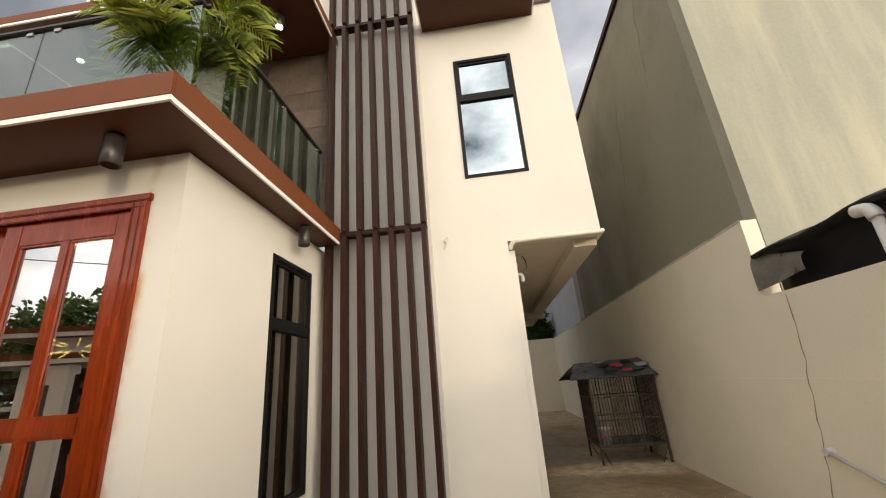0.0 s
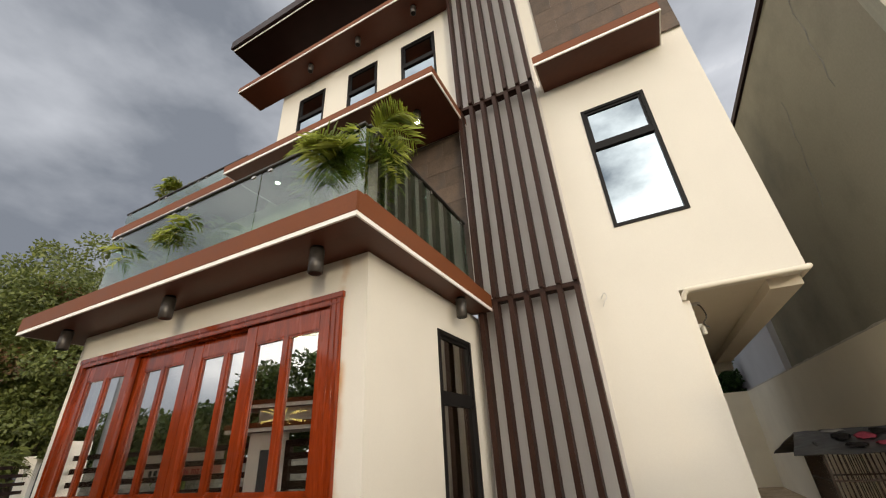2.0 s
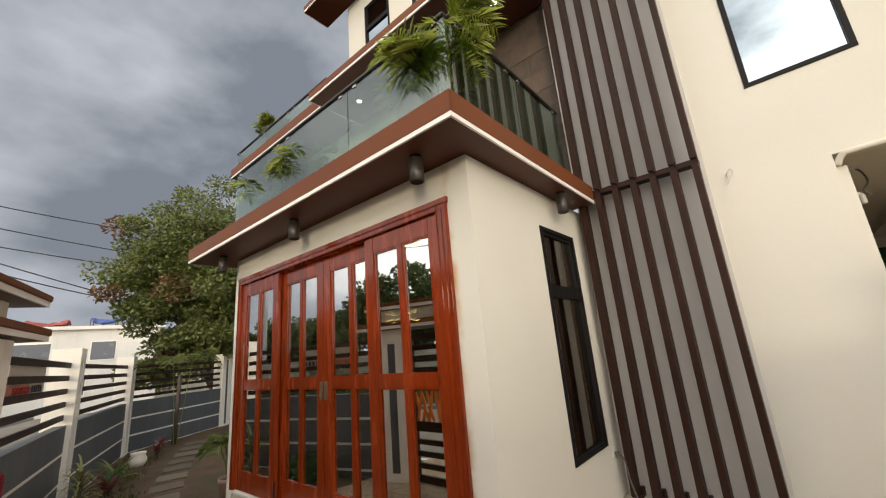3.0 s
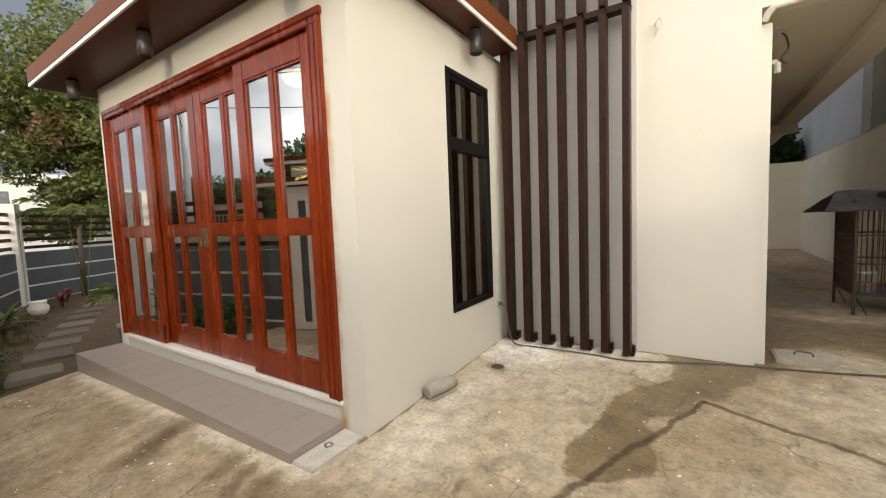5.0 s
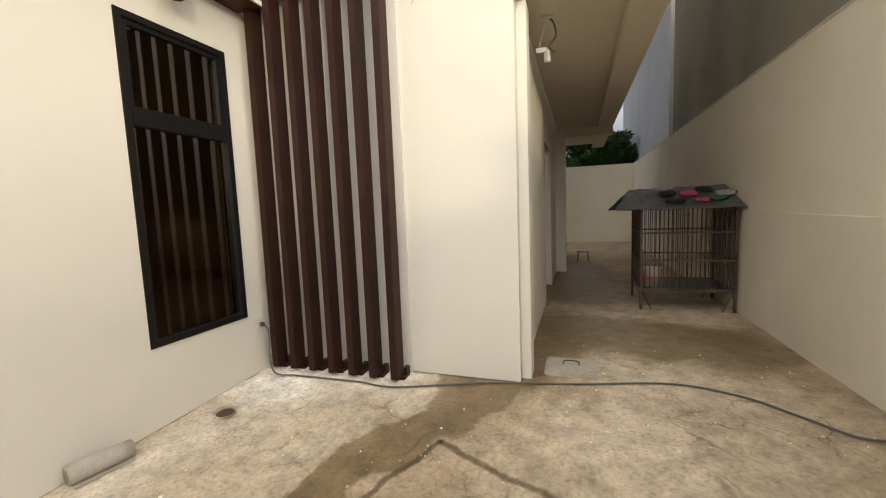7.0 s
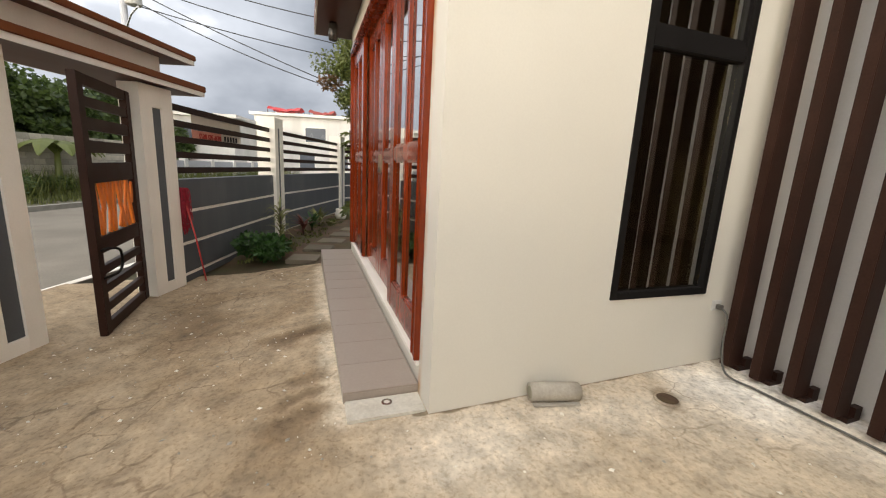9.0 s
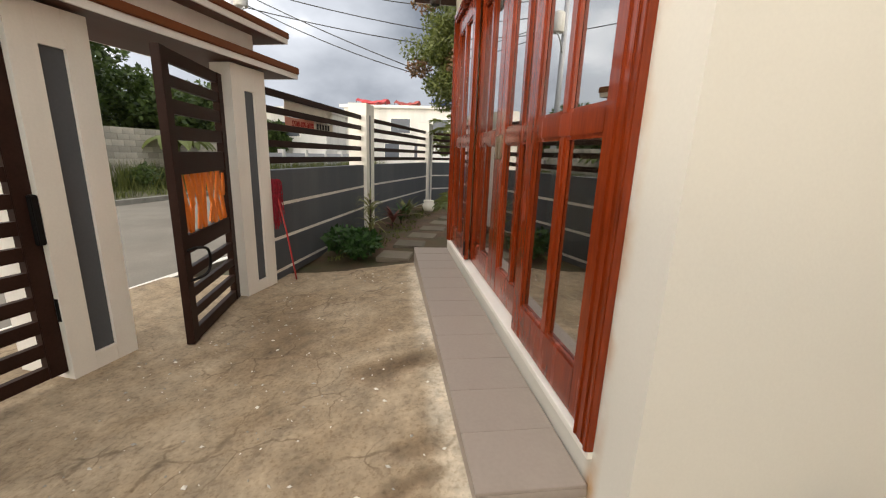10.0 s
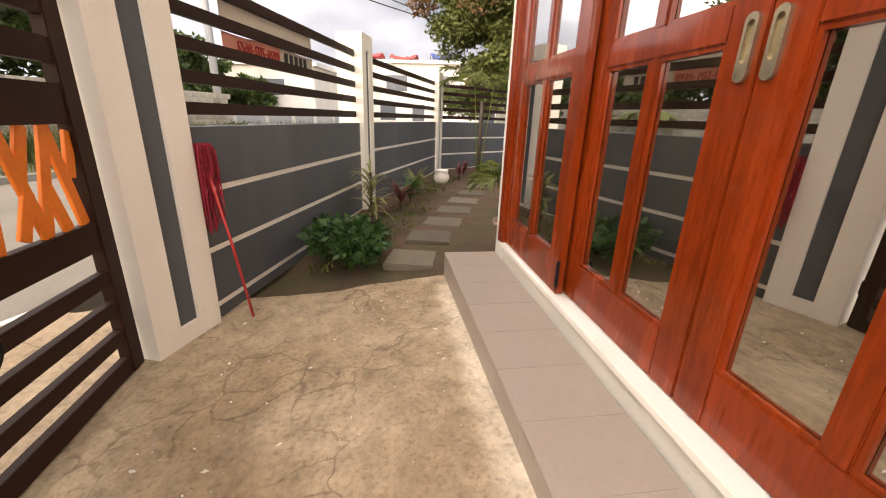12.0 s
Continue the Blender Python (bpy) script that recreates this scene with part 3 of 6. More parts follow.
v, f = grid_sheet(-17.0, -5.5, -0.6, 6.5, 0.12, lambda x, y: y > line_y(x) * 0.9 - 0.5,
                  lambda x, y: -0.15 + 0.02 * noise.noise((x * 2, y * 2, 0)) + 0.008 * noise.noise((x * 9, y * 9, 0)) if x < -7.2 else
                  -0.15 + (ground_z(x, y) - 0.035 + 0.15) * min(1, (x + 7.2) / 0.9) + (0.02 * noise.noise((x * 2, y * 2, 0)) + 0.008 * noise.noise((x * 9, y * 9, 0))) * (1 if x < -6.2 else 0.3))
soil = tagged(raw("garden_bed", v, f, SOIL), "bare brown garden soil with moss", "soil", "", "structure")
soil.data.shade_smooth()


def strip(name, a0, a1, o0, o1, z0, z1, mat, label, category):
    bm = bmesh.new()
    lo = [bm.verts.new(street(a, o, z0)) for a, o in ((a0, o0), (a1, o0), (a1, o1), (a0, o1))]
    hi = [bm.verts.new(street(a, o, z1)) for a, o in ((a0, o0), (a1, o0), (a1, o1), (a0, o1))]
    bm.faces.new(lo[::-1])
    bm.faces.new(hi)
    for k in range(4):
        bm.faces.new((lo[k], lo[(k + 1) % 4], hi[(k + 1) % 4], hi[k]))
    return structure(name, bm, mat, label, category)


strip("road", -60, 90, 1.35, 7.4, -0.44, -0.30, ASPHALT, "grey concrete street with worn stains", "road")
strip("kerb", -60, 90, 7.4, 7.58, -0.44, -0.17, MORTAR, "low concrete kerb along the street", "kerb")
strip("verge", -60, 90, 7.58, 10.6, -0.44, -0.19, EARTH, "grassy verge before a block wall", "ground")
strip("road_line", -60, 90, 1.37, 1.47, -0.31, -0.294, WHITE, "worn white edge line on the street", "road marking")

# ---------------------------------------------------------------- front room walls
DX0, DX1, DZ0, DZ1 = -5.70, -2.00, 0.21, 2.76
WL = -5.86
structure("wall_front", boxes((WL, DX0, WY, WY + 0.15, -0.3, 3.07), (DX1, WX, WY, WY + 0.15, -0.3, 3.07), (DX0, DX1, WY, WY + 0.15, DZ1, 3.07), (DX0, DX1, WY + 0.012, WY + 0.15, -0.3, DZ0)),
          CREAMDOOR, "cream painted front wall round the wooden doors")
SY0, SY1, SZ0, SZ1 = 3.19, 3.975, 0.59, 2.705
structure("wall_side", boxes((WX - 0.15, WX, WY + 0.15, SY0, -0.1, 3.07), (WX - 0.15, WX, SY1, HY + 0.1, -0.1, 3.07), (WX - 0.15, WX, SY0, SY1, -0.1, SZ0), (WX - 0.15, WX, SY0, SY1, SZ1, 3.07)),
          CREAM, "cream painted side wall with a tall black window")
structure("wall_west", boxes((WL, WL + 0.15, WY + 0.15, 4.4, -0.3, 3.07)), CREAM, "cream painted west wall of the front room")
# rooms behind the glass
structure("floor", boxes((WL + 0.15, WX - 0.15, WY + 0.15, 8.5, 0.1, 0.2), (-9.0, WL + 0.15, 4.5, 8.5, 0.1, 0.2)), FLOORTILE, "polished grey floor tiles indoors", "floor")
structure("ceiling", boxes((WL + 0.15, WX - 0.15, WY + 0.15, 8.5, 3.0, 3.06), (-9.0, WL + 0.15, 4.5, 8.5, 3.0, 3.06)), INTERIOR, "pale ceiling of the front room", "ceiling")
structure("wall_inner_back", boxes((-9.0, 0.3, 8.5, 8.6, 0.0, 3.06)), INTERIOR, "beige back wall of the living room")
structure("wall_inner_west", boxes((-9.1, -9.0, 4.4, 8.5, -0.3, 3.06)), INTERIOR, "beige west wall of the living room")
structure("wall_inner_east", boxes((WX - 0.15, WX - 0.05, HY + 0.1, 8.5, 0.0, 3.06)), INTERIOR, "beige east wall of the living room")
structure("wall_wing", boxes((-9.1, WL, 4.4, 4.5, -0.3, 6.3), (-9.1, -9.0, 4.5, 9, 3.06, 6.3)), CREAM, "cream outer wall of the west wing")


def ring_lamp(at):
    t = thing("ceiling_lamp", at, "oval gold and white ceiling lamp lit indoors", "ceiling lamp")
    for k in range(6):
        a = math.pi * 2 * k / 6
        bm = lathe([(0.10, -0.035), (0.12, -0.02), (0.12, 0.0)], 20)
        part("petal", bm, OVALGLOW, t, "", False, pose(0.2 * math.cos(a), 0.13 * math.sin(a), 0))
    part("backplate", lathe([(0.30, 0.0), (0.30, 0.025)], 28), BRASS, t)


def starburst(at):
    t = thing("chandelier", at, "gold starburst chandelier with lit rods", "chandelier")
    part("hub", lathe([(0.02, -0.06), (0.06, -0.03), (0.06, 0.03), (0.02, 0.06)], 16), BRASS, t)
    part("stem", tube([(0, 0, 0.05), (0, 0, 0.72)], 0.008), BRASS, t)
    for k in range(16):
        a = math.radians(22.5 * k + 8)
        d = Vector((math.cos(a), math.sin(a), 0.25 * (-1) ** k))
        part("rod", tube([d * 0.14, d * 0.36], 0.0075, 6), GOLDGLOW, t)


ring_lamp((-3.45, 3.15, 2.97))
starburst((-5.5, 4.85, 2.28))

# ---------------------------------------------------------------- wooden door


def door_panel(parent, x0, x1, y, handle=None):
    """One glazed leaf: stiles, rails, a mullion, panes and beads."""
    z0, z1 = DZ0 + 0.012, DZ1 - 0.075
    mid0, mid1 = 1.355, 1.455
    g0, g1 = z0 + 0.20, z1 - 0.15
    s = 0.125
    th = 0.045
    leaf = new("door_leaf")
    leaf.parent = parent
    part("stile", boxes((x0, x0 + s, y, y + th, z0, z1), bevel=0.004), WOOD, leaf)
    part("stile", boxes((x1 - s, x1, y, y + th, z0, z1), bevel=0.004), WOOD, leaf)
    part("top_rail", boxes((x0 + s, x1 - s, y + 0.002, y + th - 0.002, g1, z1), bevel=0.003), WOOD, leaf)
    part("bottom_rail", boxes((x0 + s, x1 - s, y + 0.002, y + th - 0.002, z0, g0), bevel=0.003), WOOD, leaf)
    part("middle_rail", boxes((x0 + s, x1 - s, y + 0.002, y + th - 0.002, mid0, mid1), bevel=0.004), WOOD, leaf)
    w = (x1 - x0 - 2 * s)
    m = 0.055
    xm = x0 + s + w / 2
    for a, b in ((g0, mid0), (mid1, g1)):
        part("mullion", boxes((xm - m / 2, xm + m / 2, y + 0.003, y + th - 0.003, a, b), bevel=0.004), WOOD, leaf)
        for p, q in ((x0 + s, xm - m / 2), (xm + m / 2, x1 - s)):
            bd = 0.014
            part("bead", boxes((p, p + bd, y + 0.010, y + 0.024, a, b), (q - bd, q, y + 0.010, y + 0.024, a, b), (p + bd, q - bd, y + 0.010, y + 0.024, a, a + bd), (p + bd, q - bd, y + 0.010, y + 0.024, b - bd, b)), WOOD, leaf)
            pane = part("pane", boxes((p + 0.002, q - 0.002, y + 0.026, y + 0.029, a + 0.002, b - 0.002)), GLASSDOOR, leaf, "clear reflecting glass")
            pane.visible_shadow = False
    if handle is not None:
        bm = bmesh.new()
        hp = []
        for k in range(24):
            a = 2 * math.pi * k / 24
            cx, cz = 0.021 * math.cos(a), 0.021 * math.sin(a) + (0.066 if math.sin(a) > 0 else -0.066)
            hp.append((cx, cz))
        outer = [bm.verts.new((handle + cx, y - 0.012, 1.33 + cz)) for cx, cz in hp]
        backs = [bm.verts.new((handle + cx, y + 0.001, 1.33 + cz)) for cx, cz in hp]
        inner = [bm.verts.new((handle + cx * 0.55, y - 0.012, 1.345 + cz * 0.62)) for cx, cz in hp]
        deep = [bm.verts.new((handle + cx * 0.5, y - 0.001, 1.345 + cz * 0.58)) for cx, cz in hp]
        for k in range(24):
            j = (k + 1) % 24
            bm.faces.new((outer[k], outer[j], inner[j], inner[k]))
            bm.faces.new((backs[k], backs[j], outer[j], outer[k]))
            bm.faces.new((inner[k], inner[j], deep[j], deep[k]))
        bm.faces.new(deep)
        part("handle", bm, BRASS, leaf, "oval recessed brass pull")
    return leaf


door = thing("door_1", (0, 0, 0), "red varnished wooden sliding doors with tall glass panes", "door", "", "structure")
fr = 0.055
part("door_frame", boxes((DX0, DX0 + fr, WY - 0.022, WY + 0.15, DZ0, DZ1), bevel=0.004), WOOD, door)
part("door_frame", boxes((DX1 - 0.10, DX1, WY - 0.022, WY + 0.15, DZ0, DZ1), bevel=0.004), WOOD, door)
part("door_frame", boxes((DX0 + fr, DX1 - 0.10, WY - 0.022, WY + 0.15, DZ1 - 0.06, DZ1), bevel=0.004), WOOD, door)
part("head_moulding", boxes((DX0 - 0.02, DX1 + 0.02, WY - 0.034, WY - 0.003, DZ1 - 0.025, DZ1 + 0.025), bevel=0.006), WOOD, door)
for mx0, mx1, my in ((DX1 - 0.018, DX1 + 0.004, 0.036), (DX1 - 0.058, DX1 - 0.044, 0.029), (DX1 - 0.108, DX1 - 0.094, 0.030), (DX0 - 0.004, DX0 + 0.014, 0.034)):
    part("frame_moulding", boxes((mx0, mx1, WY - my, WY - 0.004, DZ0 + 0.005, DZ1 - 0.028), bevel=0.005), WOOD, door)
part("head_bead", boxes((DX0 + 0.02, DX1 - 0.02, WY - 0.030, WY - 0.004, DZ1 - 0.068, DZ1 - 0.050), bevel=0.005), WOOD, door)
part("track", boxes((DX0 + fr, DX1 - 0.10, WY + 0.01, WY + 0.13, DZ1 - 0.078, DZ1 - 0.062)), WOOD, door)
part("sill", boxes((DX0, DX1, WY - 0.02, WY + 0.15, DZ0 - 0.03, DZ0 + 0.004), bevel=0.003), WHITE, door, "white painted threshold")
door_panel(door, -5.645, -4.68, WY + 0.005)
door_panel(door, -4.72, -3.824, WY + 0.065, handle=-3.864)
door_panel(door, -3.820, -2.90, WY + 0.065, handle=-3.780)
door_panel(door, -3.045, -2.103, WY + 0.005)
for hx in (-4.67,):
    part("bolt", boxes((hx - 0.012, hx + 0.012, WY - 0.008, WY + 0.006, 0.27, 0.42), bevel=0.003), BLACK, door, "black sliding bolt")

# ---------------------------------------------------------------- windows


def window(name, label, w, h, transom, m, pane_mat, deep=0.09):
    """A black framed window, local x across, z up, outside towards -y."""
    t = thing(name, (0, 0, 0), label, "window", "", "structure")
    t.matrix_basis = m
    a = 0.045
    part("window_frame", boxes((0, a, -0.012, deep, 0, h), bevel=0.003), BLACK, t)
    part("window_frame", boxes((w - a, w, -0.012, deep, 0, h), bevel=0.003), BLACK, t)
    part("window_frame", boxes((a, w - a, -0.012, deep, 0, a), bevel=0.003), BLACK, t)
    part("window_frame", boxes((a, w - a, -0.012, deep, h - a, h), bevel=0.003), BLACK, t)
    part("transom", boxes((a, w - a, -0.008, deep - 0.01, transom - 0.045, transom + 0.045), bevel=0.004), BLACK, t)
    part("sash", boxes((a, a + 0.03, 0.005, 0.05, transom + 0.045, h - a), (w - a - 0.03, w - a, 0.005, 0.05, transom + 0.045, h - a), (a + 0.03, w - a - 0.03, 0.005, 0.05, h - a - 0.03, h - a), (a + 0.03, w - a - 0.03, 0.005, 0.05, transom + 0.045, transom + 0.075)), BLACK, t)
    for z0, z1 in ((a, transom - 0.045), (transom + 0.045, h - a)):
        p = part("pane", boxes((a + 0.001, w - a - 0.001, 0.025, 0.029, z0 + 0.001, z1 - 0.001)), pane_mat, t, "reflecting tinted glass")
        p.visible_shadow = False
    return t


window("window_1", "tall black framed window with dark glass", SY1 - SY0, SZ1 - SZ0, 2.06 - SZ0, pose(WX, SY0, SZ0, 0, 0, 90), GLASSDARK)
window("window_2", "black framed window reflecting the clouds", 0.79, 1.83, 1.19, pose(0.01, HY, 3.835), MIRRORPANE)
for i, x in enumerate((-5.60, -4.20, -2.86)):
    window("window_%d" % (i + 3), "small black framed top floor window", 0.76, 1.40, 0.80, pose(x, HY, 7.58), MIRRORPANE)

# ---------------------------------------------------------------- house front
structure("wall_house", boxes((-0.46, 0.42, HY, HY + 0.18, -0.1, 2.96), (-0.46, 0.01, HY, HY + 0.18, 2.96, 5.665), (0.80, 1.48, HY, HY + 0.18, 2.96, 5.665), (0.01, 0.80, HY, HY + 0.18, 2.96, 3.835),
                              (-0.46, 1.48, HY, HY + 0.18, 5.665, 10.5)), CREAM, "cream painted house front rising three storeys")
structure("wall_slat_backing", boxes((WX, -0.46, HY - 0.03, HY + 0.15, -0.1, 10.4)), GREYPANEL, "light grey wall behind the slat screen")
structure("wall_upper", boxes((-6.18, WX, HY, HY + 0.15, 6.3, 7.58), (-6.18, WX, HY, HY + 0.15, 8.98, 10.5), (-6.18, -5.60, HY, HY + 0.15, 7.58, 8.98), (-4.84, -4.20, HY, HY + 0.15, 7.58, 8.98),
                              (-3.44, -2.86, HY, HY + 0.15, 7.58, 8.98), (-2.10, WX, HY, HY + 0.15, 7.58, 8.98)), CREAM, "cream top floor wall with three windows")
structure("wall_upper_west", boxes((-6.18, -6.03, HY + 0.15, 9.5, 6.3, 10.5)), CREAM, "cream west wall of the top floor")
structure("wall_upper_east", boxes((1.33, 1.48, HY + 0.18, 12.5, 2.96, 10.5)), CREAM, "cream east wall over the passage")
structure("wall_terrace", boxes((-6.18, -5.2, HY, HY + 0.15, 3.3, 6.3), (-5.2, -4.5, HY, HY + 0.15, 3.3, 6.3), (-4.5, -3.6, HY, HY + 0.15, 5.6, 6.3), (-3.6, -3.3, HY, HY + 0.15, 3.3, 6.3), (-3.3, WX, HY + 0.04, HY + 0.15, 3.3, 6.3)), CREAM, "cream terrace wall behind the glass rail")
structure("wall_terrace_inner", boxes((-5.3, -2.8, 6.0, 6.1, 3.3, 5.9)), INTERIOR, "beige room wall seen through the terrace opening")
structure("wall_passage", boxes((0.27, 0.42, HY + 0.18, 7.0, 0.0, 2.96), (0.27, 0.42, 8.2, 13.0, 0.0, 2.96), (0.27, 0.42, 7.0, 8.2, 2.3, 2.96)), CREAM, "cream wall along the side passage")
structure("ceiling_passage", boxes((0.42, 1.48, HY + 0.02, 12.5, 2.965, 3.06)), CEILINGWHITE, "cream soffit over the side passage", "ceiling")
structure("beam_passage", boxes((1.20, 1.47, HY + 0.2, 12.5, 2.86, 2.965), (0.42, 1.47, 9.6, 9.85, 2.72, 2.86)), CEILINGWHITE, "cream beams under the overhang", "beam")
structure("pillar_passage", boxes((0.42, 0.62, 9.6, 9.85, 0.0, 2.72)), CREAM, "cream pillar in the side passage", "pillar")

structure("pilaster_passage", boxes((0.42, 0.495, HY + 0.07, HY + 0.25, 0.0, 2.86), bevel=0.006), CREAM, "narrow cream pilaster at the passage corner", "pilaster")
pipe = thing("drain_pipe", (0.445, HY - 0.03, 0.1), "cream painted drain pipe under the overhang edge", "pipe")
part("run", tube(smooth_curve([(-0.008, 0.06, 2.76), (0.03, 0.03, 2.83), (0.14, 0.02, 2.85), (0.95, 0.02, 2.85), (1.04, 0.04, 2.86), (1.06, 0.12, 2.87), (1.06, 0.8, 2.87)], 4), 0.026, 12), PIPEWHITE, pipe, "", True)

# ---------------------------------------------------------------- slabs and canopies


def canopy(name, label, x0, x1, y0, y1, z0, th, strip_z=0.035, group="canopies"):
    """A projecting slab: brown soffit, painted fascia, pale strip along the lower edge."""
    t = thing(name, (0, 0, z0), label, "canopy", group)
    part("soffit", boxes((x0 + 0.02, x1 - 0.02, y0 + 0.02, y1, 0.0, 0.03)), SOFFIT, t)
    part("fascia", boxes((x0, x1, y0, y0 + 0.02, strip_z, th), bevel=0.004), FASCIA, t)
    part("fascia", boxes((x0, x0 + 0.02, y0 + 0.02, y1, strip_z, th)), FASCIA, t)
    part("fascia", boxes((x1 - 0.02, x1, y0 + 0.02, y1, strip_z, th)), FASCIA, t)
    part("slab", boxes((x0 + 0.02, x1 - 0.02, y0 + 0.02, y1, 0.03, th - 0.006)), FASCIA, t)
    part("light_strip", boxes((x0 + 0.002, x1 - 0.002, y0 + 0.003, y0 + 0.02, 0.0, strip_z)), LEDSTRIP, t, "pale edge strip")
    part("light_strip", boxes((x1 - 0.02, x1 - 0.003, y0 + 0.02, y1, 0.0, strip_z)), LEDSTRIP, t, "pale edge strip")
    part("light_strip", boxes((x0 + 0.003, x0 + 0.02, y0 + 0.02, y1, 0.0, strip_z)), LEDSTRIP, t, "pale edge strip")
    return t


canopy("balcony_slab", "red-brown balcony slab with a pale edge strip over the doors", -6.30, -1.52, 1.60, HY - 0.2, 3.075, 0.20)
curb = thing("balcony_curb", (0, 0, 3.275), "red-brown curb under the glass balcony rail", "curb")
part("curb_front", boxes((-6.10, -1.79, 2.03, 2.15, 0.0, 0.33), bevel=0.008), FASCIA, curb)
part("curb_side", boxes((-1.91, -1.79, 2.15, HY - 0.03, 0.0, 0.33), bevel=0.008), FASCIA, curb)
part("curb_west", boxes((-6.10, -5.98, 2.15, HY - 0.03, 0.0, 0.33), bevel=0.008), FASCIA, curb)
structure("floor_balcony", boxes((-5.98, -1.91, 2.15, HY, 3.27, 3.40)), TILE, "grey tiled balcony floor", "floor")
canopy("middle_canopy", "red-brown canopy over the balcony with a downlight", -5.85, -1.64, 3.17, HY, 6.20, 0.16)
canopy("upper_canopy", "red-brown canopy over the top floor windows", -7.00, -1.66, 3.72, HY, 9.42, 0.15)
canopy("window_hood", "red-brown projecting hood over a window", -0.40, 1.20, 3.82, HY - 0.001, 6.28, 0.17)
canopy("west_terrace_slab", "red-brown terrace slab of the west wing", -10.2, -5.90, 3.55, 8.0, 6.36, 0.24)

roof = thing("roof", (0, 0, 10.5), "dark maroon roof with deep eaves and pale edge line", "roof", "", "structure")
part("eaves_soffit", boxes((-6.95, 2.25, 3.45, 13, 0.0, 0.05)), ROOFDARK, roof)
part("fascia", boxes((-7.0, 2.3, 3.40, 3.45, 0.0, 0.16), bevel=0.006), ROOFDARK, roof)
part("gutter", boxes((-7.06, 2.36, 3.33, 3.40, 0.07, 0.34), bevel=0.015), ROOFDARK, roof)
part("fascia_west", boxes((-7.0, -6.95, 3.45, 13, 0.0, 0.30)), ROOFDARK, roof)
part("fascia_east", boxes((2.25, 2.3, 3.45, 13, 0.0, 0.30)), ROOFDARK, roof)
part("edge_strip", boxes((-7.0, 2.3, 3.385, 3.398, 0.005, 0.035)), LEDSTRIP, roof, "pale edge strip")
bm = bmesh.new()
for q in [((-7.06, 3.4, 0.3), (2.36, 3.4, 0.3), (0.5, 7.5, 1.7), (-5.2, 7.5, 1.7)), ((-7.06, 13, 0.3), (-7.06, 3.4, 0.3), (-5.2, 7.5, 1.7)), ((2.36, 3.4, 0.3), (2.36, 13, 0.3), (0.5, 7.5, 1.7)), ((2.36, 13, 0.3), (-7.06, 13, 0.3), (-5.2, 7.5, 1.7), (0.5, 7.5, 1.7))]:
    bm.faces.new([bm.verts.new(p) for p in q])
part("roof_sheet", bm, ROOFDARK, roof)


def wall_lamp(at, lit=False):
    t = thing("spot_lamp", at, "grey cylinder ceiling spot lamp under the slab" if not lit else "white lit cylinder spot lamp under the canopy", "lamp", "spot lamps")
    part("base", lathe([(0.045, -0.02), (0.045, 0.0)], 20), BLACK, t)
    part("body", lathe([(0.050, -0.215), (0.056, -0.21), (0.056, -0.022), (0.05, -0.02)], 24), LAMPMETAL, t, "", True)
    part("lens", lathe([(0.044, -0.2175), (0.044, -0.214)], 20), LAMPGLOW if lit else BLACK, t, "lit lens" if lit else "unlit lens")


for x in (-2.06, -3.85, -5.66):
    wall_lamp((x, 1.82, 3.075))
wall_lamp((-1.64, 3.50, 3.075))
for x in (-2.16, -3.60, -5.0):
    wall_lamp((x, 3.65, 6.2), True)
for x in (-4.97, -3.68, -2.34):
    wall_lamp((x, 3.99, 9.42))


def glass_rail(name, label, runs, z0, h, post_gap=1.22):
    """Frameless glass panels between (x0,y0)-(x1,y1) with a steel top rail and clamps."""
    t = thing(name, (0, 0, z0), label, "railing")
    for (x0, y0), (x1, y1) in runs:
        d = Vector((x1 - x0, y1 - y0, 0))
        L = d.length
        n = max(1, round(L / post_gap))
        ang = math.degrees(math.atan2(d.y, d.x))
        for k in range(n):
            a, b = k * L / n + 0.006, (k + 1) * L / n - 0.006
            p = part("pane", boxes((a, b, -0.005, 0.005, 0.0, h)), GLASSRAIL, t, "green tinted glass", False, pose(x0, y0, 0, 0, 0, ang))
            p.visible_shadow = False
            for c in (a + 0.12, b - 0.12):
                part("clamp", boxes((c - 0.03, c + 0.03, -0.014, 0.014, h - 0.035, h + 0.004), bevel=0.003), CHROME, t, "steel clamp", False, pose(x0, y0, 0, 0, 0, ang))
        part("top_rail", boxes((0, L, -0.027, 0.027, h + 0.004, h + 0.036), bevel=0.006), LAMPMETAL, t, "dark grey top rail", False, pose(x0, y0, 0, 0, 0, ang))
    return t


glass_rail("glass_railing", "frameless green glass balcony rail with dark top rail", [((-6.03, 2.09), (-1.85, 2.09)), ((-1.85, 2.12), (-1.85, HY - 0.04)), ((-6.03, HY - 0.04), (-6.03, 2.12))], 3.605, 0.84)
glass_rail("glass_railing", "frameless green glass rail of the west terrace", [((-10.1, 3.66), (-6.0, 3.66)), ((-10.1, 7.9), (-10.1, 3.66))], 6.60, 0.42)

# ---------------------------------------------------------------- slat screen
screen = thing("slat_screen", (0, 0, 0), "dark brown metal slat screen running up the house front", "slat screen")
slat_x = [-1.66 + 0.19 * k for k in range(7)]
tiers = ((0.115, 3.17), (3.23, 6.37), (6.43, 10.2))
slat_mesh = [to_mesh("slat", boxes((-0.030, 0.030, 4.115, 4.245, a, b), bevel=0.004), SLAT) for a, b in tiers]
